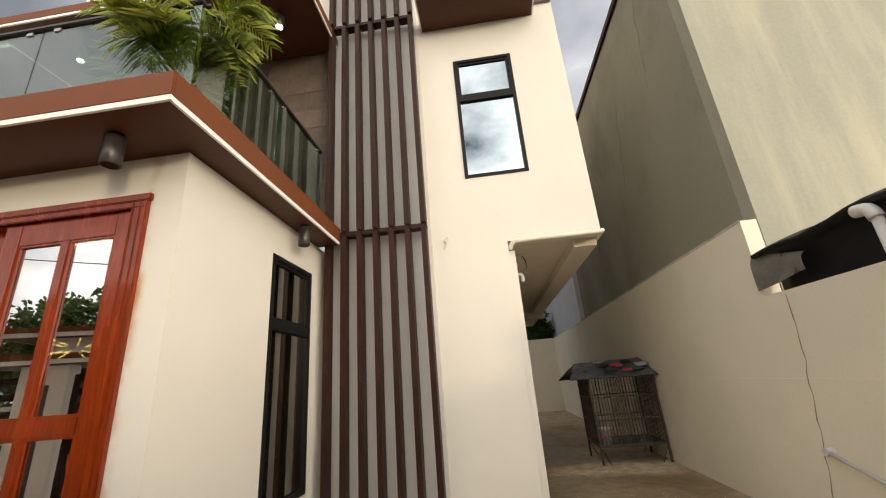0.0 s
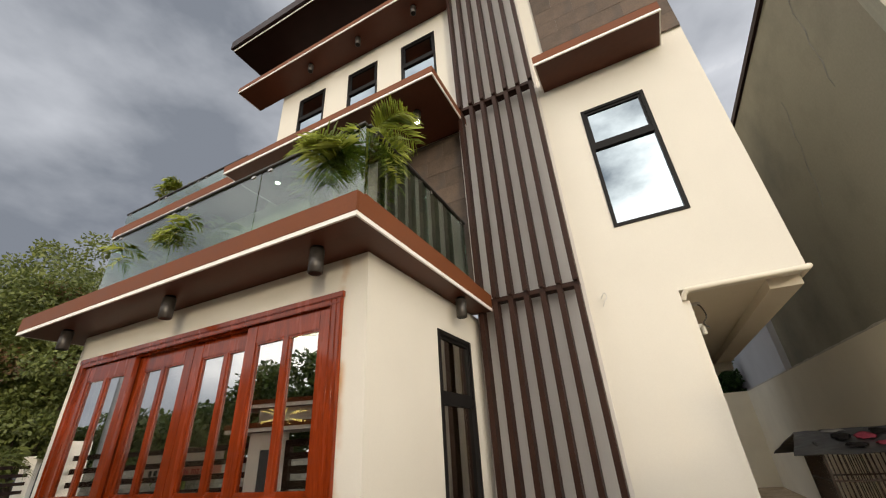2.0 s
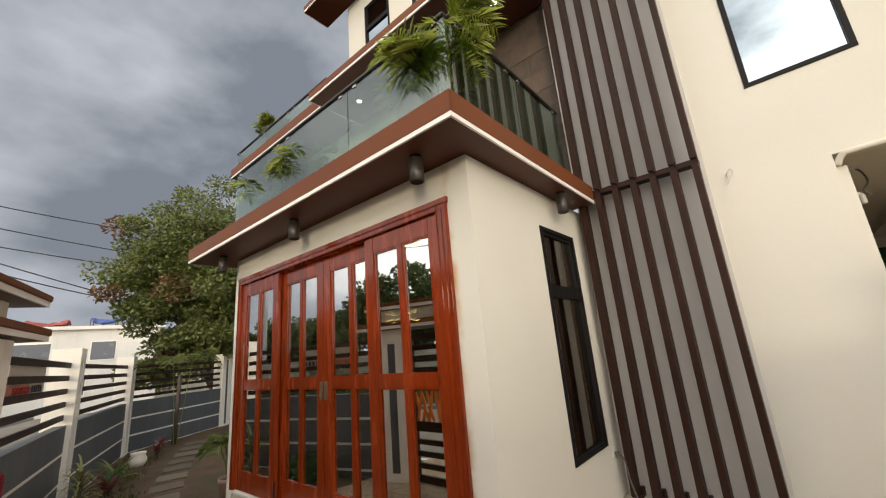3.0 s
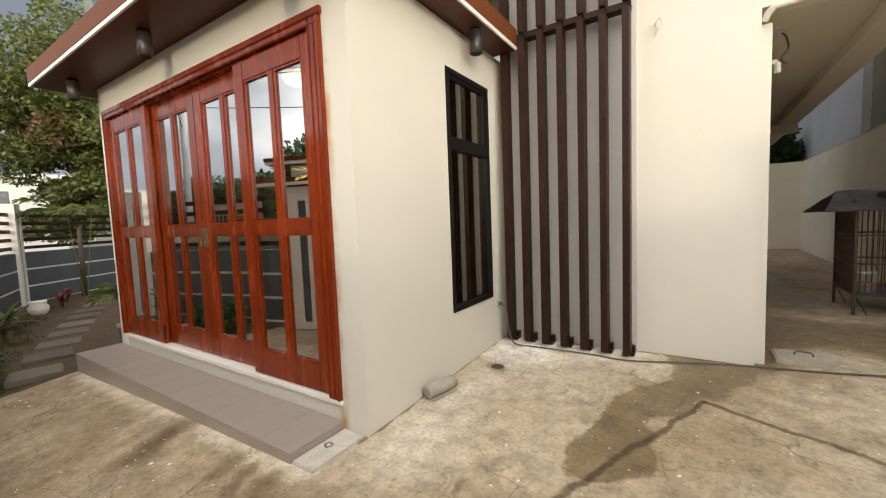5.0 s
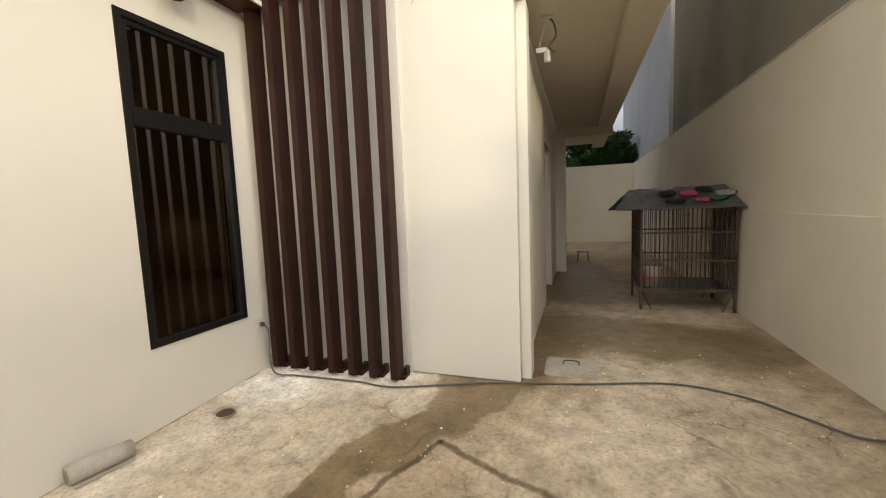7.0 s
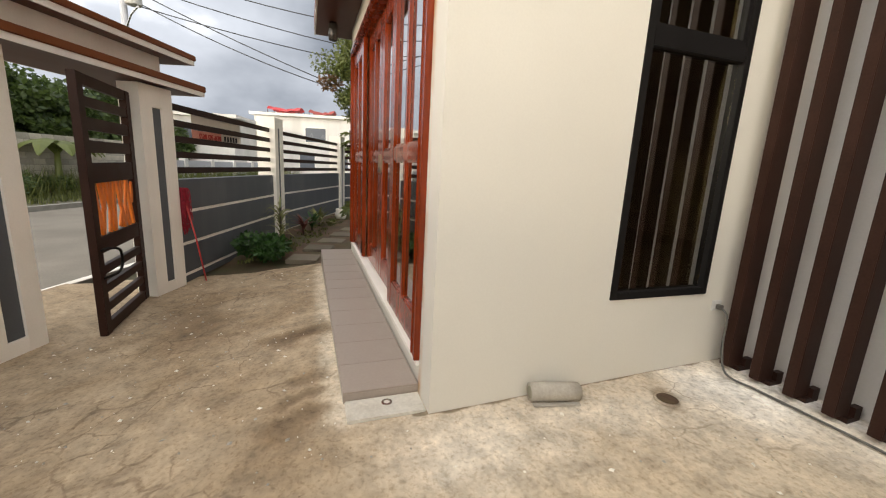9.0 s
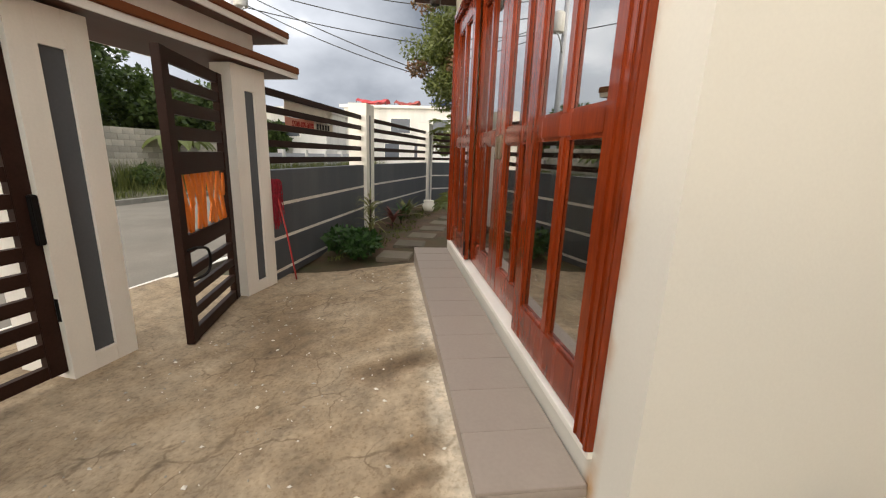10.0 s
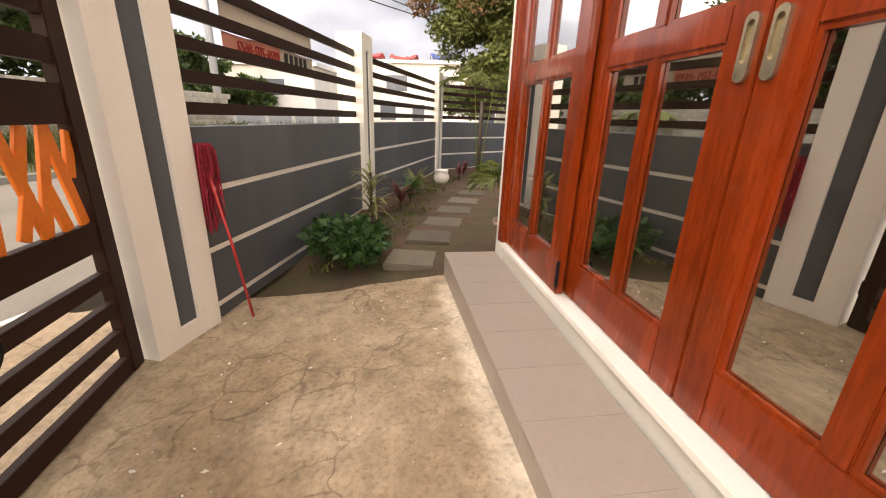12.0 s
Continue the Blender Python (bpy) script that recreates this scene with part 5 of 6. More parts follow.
for z0, z1 in ((0.0, 0.10), (0.19, 0.265), (0.355, 0.43), (0.52, 0.595), (0.705, 0.845), (1.295, 1.46), (1.54, 1.64), (1.72, 1.82), (1.90, 1.98), (2.06, GH)):
    part("bar", boxes((0.10, GW - 0.10, -0.022, 0.022, z0, z1), bevel=0.003), SLAT, gate)
lat = [((0.03, 0.0), (0.13, 0.45)), ((0.26, 0.0), (0.13, 0.45)), ((0.26, 0.0), (0.37, 0.45)), ((0.50, 0.0), (0.44, 0.45)), ((0.50, 0.0), (0.62, 0.45)), ((0.74, 0.0), (0.62, 0.45)), ((0.74, 0.0), (0.85, 0.45)),
       ((0.05, 0.22), (0.0, 0.42)), ((0.14, 0.0), (0.20, 0.20)), ((0.38, 0.02), (0.30, 0.20)), ((0.32, 0.22), (0.24, 0.45)), ((0.60, 0.0), (0.55, 0.20)), ((0.56, 0.22), (0.52, 0.45)), ((0.68, 0.20), (0.74, 0.45)), ((0.86, 0.02), (0.79, 0.22))]
for k, ((xa, za), (xb, zb)) in enumerate(lat):
    d = Vector((xb - xa, 0, zb - za))
    ang = math.degrees(math.atan2(d.x, d.z))
    part("lattice_strip", boxes((-0.027, 0.027, -0.009, 0.009, 0, d.length), bevel=0.002), ORANGE, gate, "orange lattice strip", False, pose(0.10 + xa, 0.0015 * (k % 5) - 0.003, 0.845 + za, 0, ang, 0))
part("handle", tube(smooth_curve([(GW - 0.05, 0.03, 0.74), (GW - 0.06, 0.09, 0.76), (GW - 0.20, 0.11, 0.72), (GW - 0.26, 0.10, 0.60), (GW - 0.19, 0.09, 0.52), (GW - 0.05, 0.03, 0.50)], 5), 0.011, 8), BLACK, gate, "bent black handle")
for z in (0.25, 1.8):
    part("hinge", tube([(-0.012, 0, z), (-0.012, 0, z + 0.10)], 0.014, 8), BLACK, gate)

dg = thing("drive_gate", (0, 0, 0), "dark brown steel drive gate with close slats", "gate")
dg.matrix_basis = Matrix.Translation(street(-2.08, 0.10, -0.20)) @ Matrix(((-ALONG.x, -OUT.x, 0, 0), (-ALONG.y, -OUT.y, 0, 0), (0, 0, 1, 0), (0, 0, 0, 1)))
part("gate_frame", boxes((0.02, 0.12, -0.03, 0.03, 0, 2.1), bevel=0.004), SLAT, dg)
part("gate_frame", boxes((1.95, 2.05, -0.03, 0.03, 0, 2.1), bevel=0.004), SLAT, dg)
part("gate_frame", boxes((2.10, 2.20, -0.03, 0.03, 0, 2.1), bevel=0.004), SLAT, dg)
part("gate_frame", boxes((3.98, 4.06, -0.03, 0.03, 0, 2.1), bevel=0.004), SLAT, dg)
for k in range(14):
    z = 0.0 + k * 0.1535
    part("bar", boxes((0.12, 1.95, -0.02, 0.02, z, z + 0.082)), SLAT, dg)
    part("bar", boxes((2.20, 3.98, -0.02, 0.02, z, z + 0.082)), SLAT, dg)
part("latch", boxes((0.02, 0.06, 0.03, 0.07, 0.85, 1.15), bevel=0.006), BLACK, dg, "black latch box")
part("hinge", tube([(0.01, 0.04, 0.35), (0.01, 0.04, 0.5)], 0.02, 8), BLACK, dg)
structure("wall_street", boxes((0.75, BX, -2.75, -2.55, -0.4, 2.0)), CREAM, "cream wall between the drive gate and the boundary")

# fence in spans
FP = [Vector((-5.40, 0.06, 0)), Vector((-8.80, 1.02, 0)), Vector((-12.86, 2.58, 0)), Vector((-14.9, 5.7, 0))]


def fence_span(a, b, last_post):
    d = (b - a)
    L = d.length
    u = d.normalized()
    nrm = Vector((u.y, -u.x, 0))
    if nrm.y > 0:
        nrm = -nrm
    t = thing("fence", (0, 0, 0), "slate grey fence wall with pale grooves and dark brown slats above", "fence", "fence spans")
    t.matrix_basis = Matrix.Translation(a + Vector((0, 0, -0.25))) @ Matrix(((u.x, nrm.x, 0, 0), (u.y, nrm.y, 0, 0), (0, 0, 1, 0), (0, 0, 0, 1)))
    pw = 0.44
    end = L - (pw if last_post else 0)
    zs = (0.0, 0.08, 0.12, 0.47, 0.51, 0.865, 0.905, 1.275)
    for k in range(0, 8, 2):
        part("wall_panel", boxes((0, end, 0.06, 0.20, zs[k], zs[k + 1])), FENCEGREY, t)
    for k in range(1, 7, 2):
        part("groove", boxes((0, end, 0.066, 0.20, zs[k], zs[k + 1])), WHITE, t, "pale painted groove")
    for k in range(5):
        z = 1.345 + 0.183 * k
        part("slat", boxes((0, end, 0.10, 0.14, z, z + 0.075), bevel=0.004), SLAT, t, "dark brown slat")
    if last_post:
        p = [(end, end + 0.16, 0.0, 0.34, 0, 2.36), (end + 0.28, L, 0.0, 0.34, 0, 2.36), (end + 0.16, end + 0.28, 0.02, 0.34, 0, 2.36), (end + 0.16, end + 0.28, 0.0, 0.02, 0, 0.15), (end + 0.16, end + 0.28, 0, 0.02, 2.17, 2.36)]
        ps = part("post", boxes(*p), WHITE, t, "white post")
        part("inset", boxes((end + 0.162, end + 0.278, 0.016, 0.02, 0.152, 2.168)), FENCEGREY, ps, "slate grey inset")
    return t


fence_span(FP[0], FP[1], True)
fence_span(FP[1], FP[2], True)
fence_span(FP[2], FP[3], True)
mop = thing("mop", (-5.36, 0.265, -0.20), "red mop leaning head-up against the fence wall", "mop")
top = Vector((-0.10, -0.205, 1.06))
part("pole", tube([(0, 0, 0.0), (-0.03, -0.088, 0.55), tuple(top)], 0.0095, 8), RED, mop, "red pole", True)
part("head", lathe([(0.02, -0.03), (0.030, 0.0), (0.028, 0.04), (0.012, 0.06)], 12), REDYARN, mop, "", False, Matrix.Translation(top))
bm = bmesh.new()
random.seed(4)
for k in range(64):
    a = random.uniform(0, 6.28)
    r = random.uniform(0.015, 0.074)
    ln = random.uniform(0.08, 0.50)
    p = [top + Vector((0.02 * math.cos(a), 0.02 * math.sin(a), 0.07)), top + Vector((r * math.cos(a), r * math.sin(a), 0.04)), top + Vector((r * 1.1 * math.cos(a), r * 1.1 * math.sin(a), -ln * 0.5)), top + Vector((r * 0.9 * math.cos(a) + random.uniform(-.035, .035), r * math.sin(a) + random.uniform(-.02, .03), -ln))]
    tb = tube(smooth_curve(p, 3), 0.0048, 4)
    me = bpy.data.meshes.new("tmp")
    tb.to_mesh(me)
    tb.free()
    bm.from_mesh(me)
    bpy.data.meshes.remove(me)
tagged(part("mop_yarn", bm, REDYARN, mop, "dark red yarn strands"), kind="stuff")

# ---------------------------------------------------------------- plants


def frond(verts, faces, base, direction, length, droop, leaflet, width, count, rng, twist=0.6):
    """A feather leaf: thin midrib with paired leaflets."""
    d = Vector(direction).normalized()
    p, pts = Vector(base), []
    n = 10
    for k in range(n + 1):
        pts.append(p.copy())
        d = (d + Vector((0, 0, -droop / n * (0.5 + 1.5 * k / n)))).normalized()
        p = p + d * (length / n)
    for k in range(n):
        a, b = pts[k], pts[k + 1]
        s = (b - a).cross(Vector((0, 0, 1)))
        s = s.normalized() * 0.006 if s.length > 1e-6 else Vector((0.006, 0, 0))
        i = len(verts)
        verts += [a - s, a + s, b + s * 0.8, b - s * 0.8]
        faces.append((i, i + 1, i + 2, i + 3))
    for k in range(count):
        t = 0.12 + 0.88 * k / count
        f = t * n
        i0 = min(int(f), n - 1)
        c = pts[i0].lerp(pts[i0 + 1], f - i0)
        fwd = (pts[i0 + 1] - pts[i0]).normalized()
        side = fwd.cross(Vector((0, 0, 1)))
        side = side.normalized() if side.length > 1e-6 else Vector((1, 0, 0))
        up = side.cross(fwd)
        ll = leaflet * (0.45 + 1.1 * math.sin(math.pi * min(1, t * 0.9 + 0.08)) * 0.6) * rng.uniform(0.85, 1.15)
        for sg in (-1, 1):
            dr = (side * sg * 0.85 + fwd * 0.65 + up * rng.uniform(0.0, twist) - Vector((0, 0, 0.15))).normalized()
            w = fwd * width * 0.5
            m1 = c + dr * ll * 0.5
            tip = c + dr * ll - Vector((0, 0, ll * 0.30))
            i = len(verts)
            verts += [c - w * 0.5, c + w * 0.5, m1 + w, tip, m1 - w]
            faces.append((i, i + 1, i + 2, i + 3, i + 4))


def palm(name, label, at, stems, height, length, mat, seed, pot=True, leaflet=0.22, group="", count=16):
    rng = random.Random(seed)
    t = thing(name, at, label, "palm", group)
    z0 = 0.0
    if pot:
        z0 = 0.30
        part("pot", lathe([(0.13, 0.0), (0.18, 0.26), (0.19, 0.27), (0.19, 0.31), (0.165, 0.31), (0.16, 0.26)], 24), TERRACOTTA, t, "clay pot", True)
        part("soil", lathe([(0.162, 0.262), (0.162, 0.275)], 20), SOIL, t)
    verts, faces = [], []
    for k in range(stems):
        a = rng.uniform(0, 6.283)
        lean = rng.uniform(0.05, 0.35)
        hh = height * rng.uniform(0.45, 1.0)
        p0 = Vector((0.05 * math.cos(a), 0.05 * math.sin(a), z0 - 0.03))
        p1 = p0 + Vector((lean * math.cos(a) * hh, lean * math.sin(a) * hh, hh))
        part("stem", tube([p0, p0.lerp(p1, 0.5) + Vector((0, 0, 0.02)), p1], [0.014, 0.011, 0.007], 6), LEAF_PALM, t)
        for j in range(rng.randint(3, 5)):
            b = a + rng.uniform(-1.6, 1.6)
            frond(verts, faces, p1, (math.cos(b), math.sin(b), rng.uniform(0.5, 1.3)), length * rng.uniform(0.75, 1.1), rng.uniform(1.0, 1.9), leaflet, 0.022, count, rng)
    raw("fronds", verts, faces, mat, t, "green feathery fronds")
    return t


palm("potted_palm", "potted areca palm behind the balcony glass corner", (-2.34, 2.42, 3.40), 8, 1.10, 0.62, LEAF_PALM, 4, group="balcony palms", leaflet=0.26, count=18)
palm("potted_palm", "potted areca palm on the balcony", (-4.6, 2.55, 3.40), 7, 0.6, 0.65, LEAF_PALM, 7, group="balcony palms")
palm("potted_palm", "potted areca palm at the west end of the balcony", (-5.85, 2.55, 3.40), 6, 0.7, 0.65, LEAF_PALM, 11, group="balcony palms")
palm("potted_palm", "small potted plant on the west terrace", (-8.75, 4.0, 6.60), 6, 0.55, 0.4, LEAF_PALM, 15, group="balcony palms")
palm("potted_palm", "potted palm standing by the west corner of the house", (-6.50, 2.42, -0.14), 4, 0.55, 0.30, LEAF_TREE, 19, leaflet=0.18)


def leaves_in(verts, faces, centre, radii, n, size, rng, shell=0.55):
    for _ in range(n):
        while True:
            p = Vector((rng.uniform(-1, 1), rng.uniform(-1, 1), rng.uniform(-1, 1)))
            if shell * rng.random() < p.length < 1:
                break
        c = Vector((centre[0] + p.x * radii[0], centre[1] + p.y * radii[1], centre[2] + p.z * radii[2]))
        d = (Vector((rng.gauss(0, 1), rng.gauss(0, 1), rng.gauss(0, 0.7))) + p * 0.6).normalized()
        s = d.cross(Vector((rng.gauss(0, 1), rng.gauss(0, 1), rng.gauss(0, 1)))).normalized()
        z = size * rng.uniform(0.6, 1.3)
        i = len(verts)
        verts += [c, c + d * z * 0.5 + s * z * 0.28, c + d * z, c + d * z * 0.5 - s * z * 0.28]
        faces.append((i, i + 1, i + 2, i + 3))


def tree(name, label, at, height, spread, clumps, per, size, seed, mat, dry=0.0, category="tree", group="", trunk=0.16):
    rng = random.Random(seed)
    t = thing(name, at, label, category, group)
    tips = []
    bm_parts = []
    fork = height * 0.28
    bm_parts.append(tube([(0, 0, -0.1), (0.05, 0.03, fork * 0.5), (0.0, 0.08, fork)], [trunk, trunk * 0.8, trunk * 0.7], 9))
    nl = 6
    for k in range(nl):
        a = 2 * math.pi * k / nl + rng.uniform(-0.4, 0.4)
        r = spread * rng.uniform(0.45, 0.75)
        z = height * rng.uniform(0.55, 0.9)
        q = Vector((r * math.cos(a), r * math.sin(a), z))
        midp = Vector((q.x * 0.4, q.y * 0.4, fork + (z - fork) * 0.55))
        bm_parts.append(tube(smooth_curve([(0, 0.06, fork * 0.92), midp, q], 4), [trunk * 0.5 - trunk * 0.42 * i / 8 for i in range(9)], 6))
        tips += [q, midp.lerp(q, 0.6)]
        for j in range(2):
            b = a + rng.uniform(-1, 1)
            e = midp + Vector((math.cos(b), math.sin(b), rng.uniform(0.2, 0.8))) * spread * 0.35
            bm_parts.append(tube([midp, midp.lerp(e, 0.5) + Vector((0, 0, 0.1)), e], [trunk * 0.22, trunk * 0.14, trunk * 0.05], 5))
            tips.append(e)
    bm = bmesh.new()
    for b in bm_parts:
        me = bpy.data.meshes.new("tmp")
        b.to_mesh(me)
        b.free()
        bm.from_mesh(me)
        bpy.data.meshes.remove(me)
    part("trunk", bm, BARK, t, "", True)
    verts, faces, dv, df = [], [], [], []
    for k in range(clumps):
        q = rng.choice(tips) + Vector((rng.gauss(0, 0.25), rng.gauss(0, 0.25), rng.gauss(0.1, 0.22))) * spread * 0.7
        q.z = max(height * 0.18, min(height, q.z - 0.12 * height * rng.random()))
        rr = spread * rng.uniform(0.10, 0.24)
        isdry = rng.random() < dry
        leaves_in(dv if isdry else verts, df if isdry else faces, q, (rr, rr, rr * 0.6), per, size, rng)
    raw("crown", verts, faces, mat, t, "green leafy crown")
    if df:
        raw("dry_foliage", dv, df, LEAF_DRY, t, "brown dry leaves")
    return t


tree("tree", "spreading green tree with browning tips beyond the fence", (-16.6, 6.1, -0.3), 8.8, 3.8, 430, 340, 0.13, 31, LEAF_TREE, 0.09, trunk=0.2)
tree("tree", "leafy green tree beyond the back fence", (-19.5, 8.0, -0.3), 7.0, 3.6, 80, 200, 0.2, 32, LEAF_TREE, 0.08)
tree("tree", "low leafy tree behind the back fence", (-16.2, 5.6, -0.3), 4.3, 2.5, 90, 220, 0.15, 36, LEAF_TREE, 0.05)
# the last three are unseen, added to keep low sun off the lower walls
for i, (x, o, h, s) in enumerate(((3, 15, 6.6, 4.2), (8, 17, 6.9, 4.6), (13.5, 16, 5.6, 4.0), (19, 18, 4.4, 3.0), (22.5, 16, 3.7, 2.2), (-3, 16, 7.2, 4.4), (-9, 15, 7.6, 4.5), (-15, 17, 7.0, 4.8), (-34.5, 17, 7.3, 4.6), (-41, 16, 7.2, 4.6), (-47.5, 17, 7.4, 4.8))):
    p = street(x, o, -0.3)
    tree("street_tree", "dark green tree in a street row partly added for shade", tuple(p), h, s, 85, 190, 0.27, 40 + i, LEAF_FAR, 0.0, "tree", "trees behind the block wall")
tree("back_tree", "dark tree behind the passage wall", (1.75, 18.6, -0.3), 6.0, 1.7, 110, 260, 0.15, 60, LEAF_BUSH, 0.0)


def banana(at, seed):
    rng = random.Random(seed)
    t = thing("banana_plant", at, "banana plant with broad torn leaves by the block wall", "plant", "banana plants")
    part("stem", tube([(0, 0, 0), (0.03, 0, 0.7), (0, 0.02, 1.5)], [0.12, 0.1, 0.07], 10), LEAF_TREE, t, "", True)
    for k in range(8):
        a = k * 0.8 + rng.uniform(-0.2, 0.2)
        verts, faces = [], []
        d = Vector((math.cos(a), math.sin(a), 1.5))
        p = Vector((0, 0, 1.4))
        L, n = rng.uniform(1.3, 1.9), 9
        rows = []
        for j in range(n + 1):
            d = d.normalized()
            s = d.cross(Vector((0, 0, 1))).normalized() * (0.26 * math.sin(math.pi * (0.08 + 0.9 * j / n)) + 0.01)
            rows.append((p - s + Vector((0, 0, -0.05)), p.copy(), p + s + Vector((0, 0, -0.05))))
            p = p + d * L / n
            d = d + Vector((0, 0, -0.30))
        for r in rows:
            verts += list(r)
        for j in range(n):
            i = j * 3
            faces += [(i, i + 1, i + 4, i + 3), (i + 1, i + 2, i + 5, i + 4)]
        raw("leaf", verts, faces, LEAF_TREE, t)


for i, (a, o) in enumerate(((8.6, 10.0), (10.2, 11.3), (12.2, 11.4), (6.2, 11.6))):
    banana(tuple(street(a, o, -0.2)), i)

bush = thing("bush", (-6.50, 0.76, -0.15), "low dense dark green bush by the fence", "bush")
verts, faces = [], []
rng = random.Random(5)
for c, r, n in (((0.05, -0.10, 0.20), (0.25, 0.22, 0.17), 420), ((0.24, 0.16, 0.13), (0.22, 0.20, 0.13), 300), ((-0.26, 0.10, 0.14), (0.22, 0.22, 0.14), 300), ((-0.02, 0.24, 0.16), (0.22, 0.18, 0.14), 280)):
    leaves_in(verts, faces, c, r, n, 0.085, rng, 0.8)
raw("foliage", verts, faces, LEAF_BUSH, bush)
part("stem", tube([(0, 0, 0), (0.02, 0.02, 0.25)], [0.02, 0.01], 6), BARK, bush)


for i, (a, o, r) in enumerate(((6.6, 9.6, 0.8), (8.2, 10.0, 0.65), (9.8, 9.4, 0.7), (11.4, 9.9, 0.9), (4.6, 9.8, 0.7), (2.6, 9.7, 0.8), (13.0, 9.7, 0.8))):
    rng = random.Random(90 + i)
    wd = thing("verge_shrub", tuple(street(a, o, -0.2)), "dark weedy shrub on the grass verge", "shrub", "verge shrubs")
    verts, faces = [], []
    for k in range(9):
        c = (rng.gauss(0, 0.45) * r, rng.gauss(0, 0.35) * r, r * rng.uniform(0.25, 0.85))
        leaves_in(verts, faces, c, (0.34 * r, 0.34 * r, 0.30 * r), 110, 0.11, rng, 0.8)
    raw("foliage", verts, faces, LEAF_FAR, wd)
    part("stem", tube([(0, 0, -0.05), (0.03, 0.02, 0.5 * r)], [0.025, 0.01], 6), BARK, wd)


def spiky(name, label, at, n, length, width, mat, seed, droop=1.2, tall=0.3):
    rng = random.Random(seed)
    t = thing(name, at, label, "plant", "fence plants")
    for k in range(n):
        a, el = rng.uniform(0, 6.283), rng.uniform(0.5, 2.2)
        d, p, rows = Vector((math.cos(a), math.sin(a), el)).normalized(), Vector((0, 0, 0.05 + (tall - 0.1) * rng.random())), []
        L = length * rng.uniform(0.7, 1.1)
        for j in range(7):
            s = d.cross(Vector((0, 0, 1)))
            s = (s.normalized() if s.length > 1e-5 else Vector((1, 0, 0))) * width * (0.5 + 0.5 * math.sin(math.pi * min(1, j / 6 + 0.1))) * (1 - (j / 6) ** 3)
            rows.append((p - s, p + s))
            p = p + d * L / 6
            d = (d + Vector((0, 0, -droop / 6))).normalized()
        v = [q for r in rows for q in r]
        raw("leaf", v, [(2 * j, 2 * j + 1, 2 * j + 3, 2 * j + 2) for j in range(6)], mat, t)
    part("stem", tube([(0, 0, -0.05), (0, 0, tall)], 0.018, 6), BARK, t)


spiky("spiky_plant", "pale striped long-leaved plant against the fence post", (-7.75, 0.99, -0.16), 64, 0.50, 0.014, LEAF_PALE, 2, 1.9, 0.62)
spiky("croton", "dark red broad-leaved plant in the garden bed", (-8.3, 1.38, -0.16), 20, 0.34, 0.035, LEAF_RED, 3)
spiky("croton", "green and red leafy plant in the garden bed", (-8.9, 1.55, -0.16), 22, 0.40, 0.03, LEAF_BUSH, 8)
spiky("croton", "green long-leaved plant in the garden bed", (-9.6, 1.72, -0.16), 26, 0.5, 0.028, LEAF_PALE, 9)
spiky("croton", "dark red low plant near the back fence", (-11.2, 2.75, -0.16), 16, 0.34, 0.03, LEAF_RED, 10)
spiky("croton", "dark red leafy plant by the corner post", (-12.0, 3.0, -0.16), 16, 0.36, 0.03, LEAF_RED, 12)
yp = palm("young_palm", "slender young palm before the back fence", (-12.9, 3.55, -0.16), 2, 2.1, 1.05, LEAF_TREE, 23, pot=False, leaflet=0.32, count=22)
part("trunk", tube([(0, 0, 0), (0.03, 0, 0.8), (0.0, 0.02, 1.7)], [0.06, 0.05, 0.045], 10), BARK, yp, "", True)
jar = thing("garden_jar", (-10.75, 2.30, -0.16), "white rounded stone jar beside the corner post", "jar")
part("body", lathe([(0.10, 0.0), (0.15, 0.10), (0.16, 0.17), (0.12, 0.23), (0.135, 0.26), (0.135, 0.29)], 20), WHITE, jar, "", True)

# grass tufts
verts, faces = [], []
rng = random.Random(77)


def tuft(c, n, h, spread):
    for _ in range(n):
        p = Vector(c) + Vector((rng.gauss(0, spread), rng.gauss(0, spread), 0))
        a = rng.uniform(0, 6.283)
        hh = h * rng.uniform(0.4, 1.1)
        s = Vector((math.cos(a), math.sin(a), 0)) * 0.012 * (1 + hh)
        tip = p + Vector((rng.gauss(0, 0.25), rng.gauss(0, 0.25), 1)) * hh
        i = len(verts)
        verts.extend([p - s, p + s, tip])
        faces.append((i, i + 1, i + 2))


for k in range(700):
    tuft(street(rng.uniform(-4, 34), rng.uniform(7.8, 10.4), -0.2), 16, 0.28, 0.12)
for k in range(480):
    tuft(street(rng.uniform(-2, 30), rng.uniform(9.3, 10.5), -0.2), 16, 0.95, 0.15)
tagged(raw("verge_grass", verts, faces, GRASSBLADE), "rough green grass and weeds on the verge", "grass", "", "stuff")
verts, faces = [], []
for k in range(150):
    x = rng.uniform(-12, -6.0)
    y = line_y(x) * 0.9 + rng.uniform(0.25, 0.75)
    tuft((x, y, -0.15), 9, 0.05, 0.05)
tagged(raw("bed_grass", verts, faces, GRASSBLADE), "thin moss and grass along the garden bed", "grass", "", "stuff")

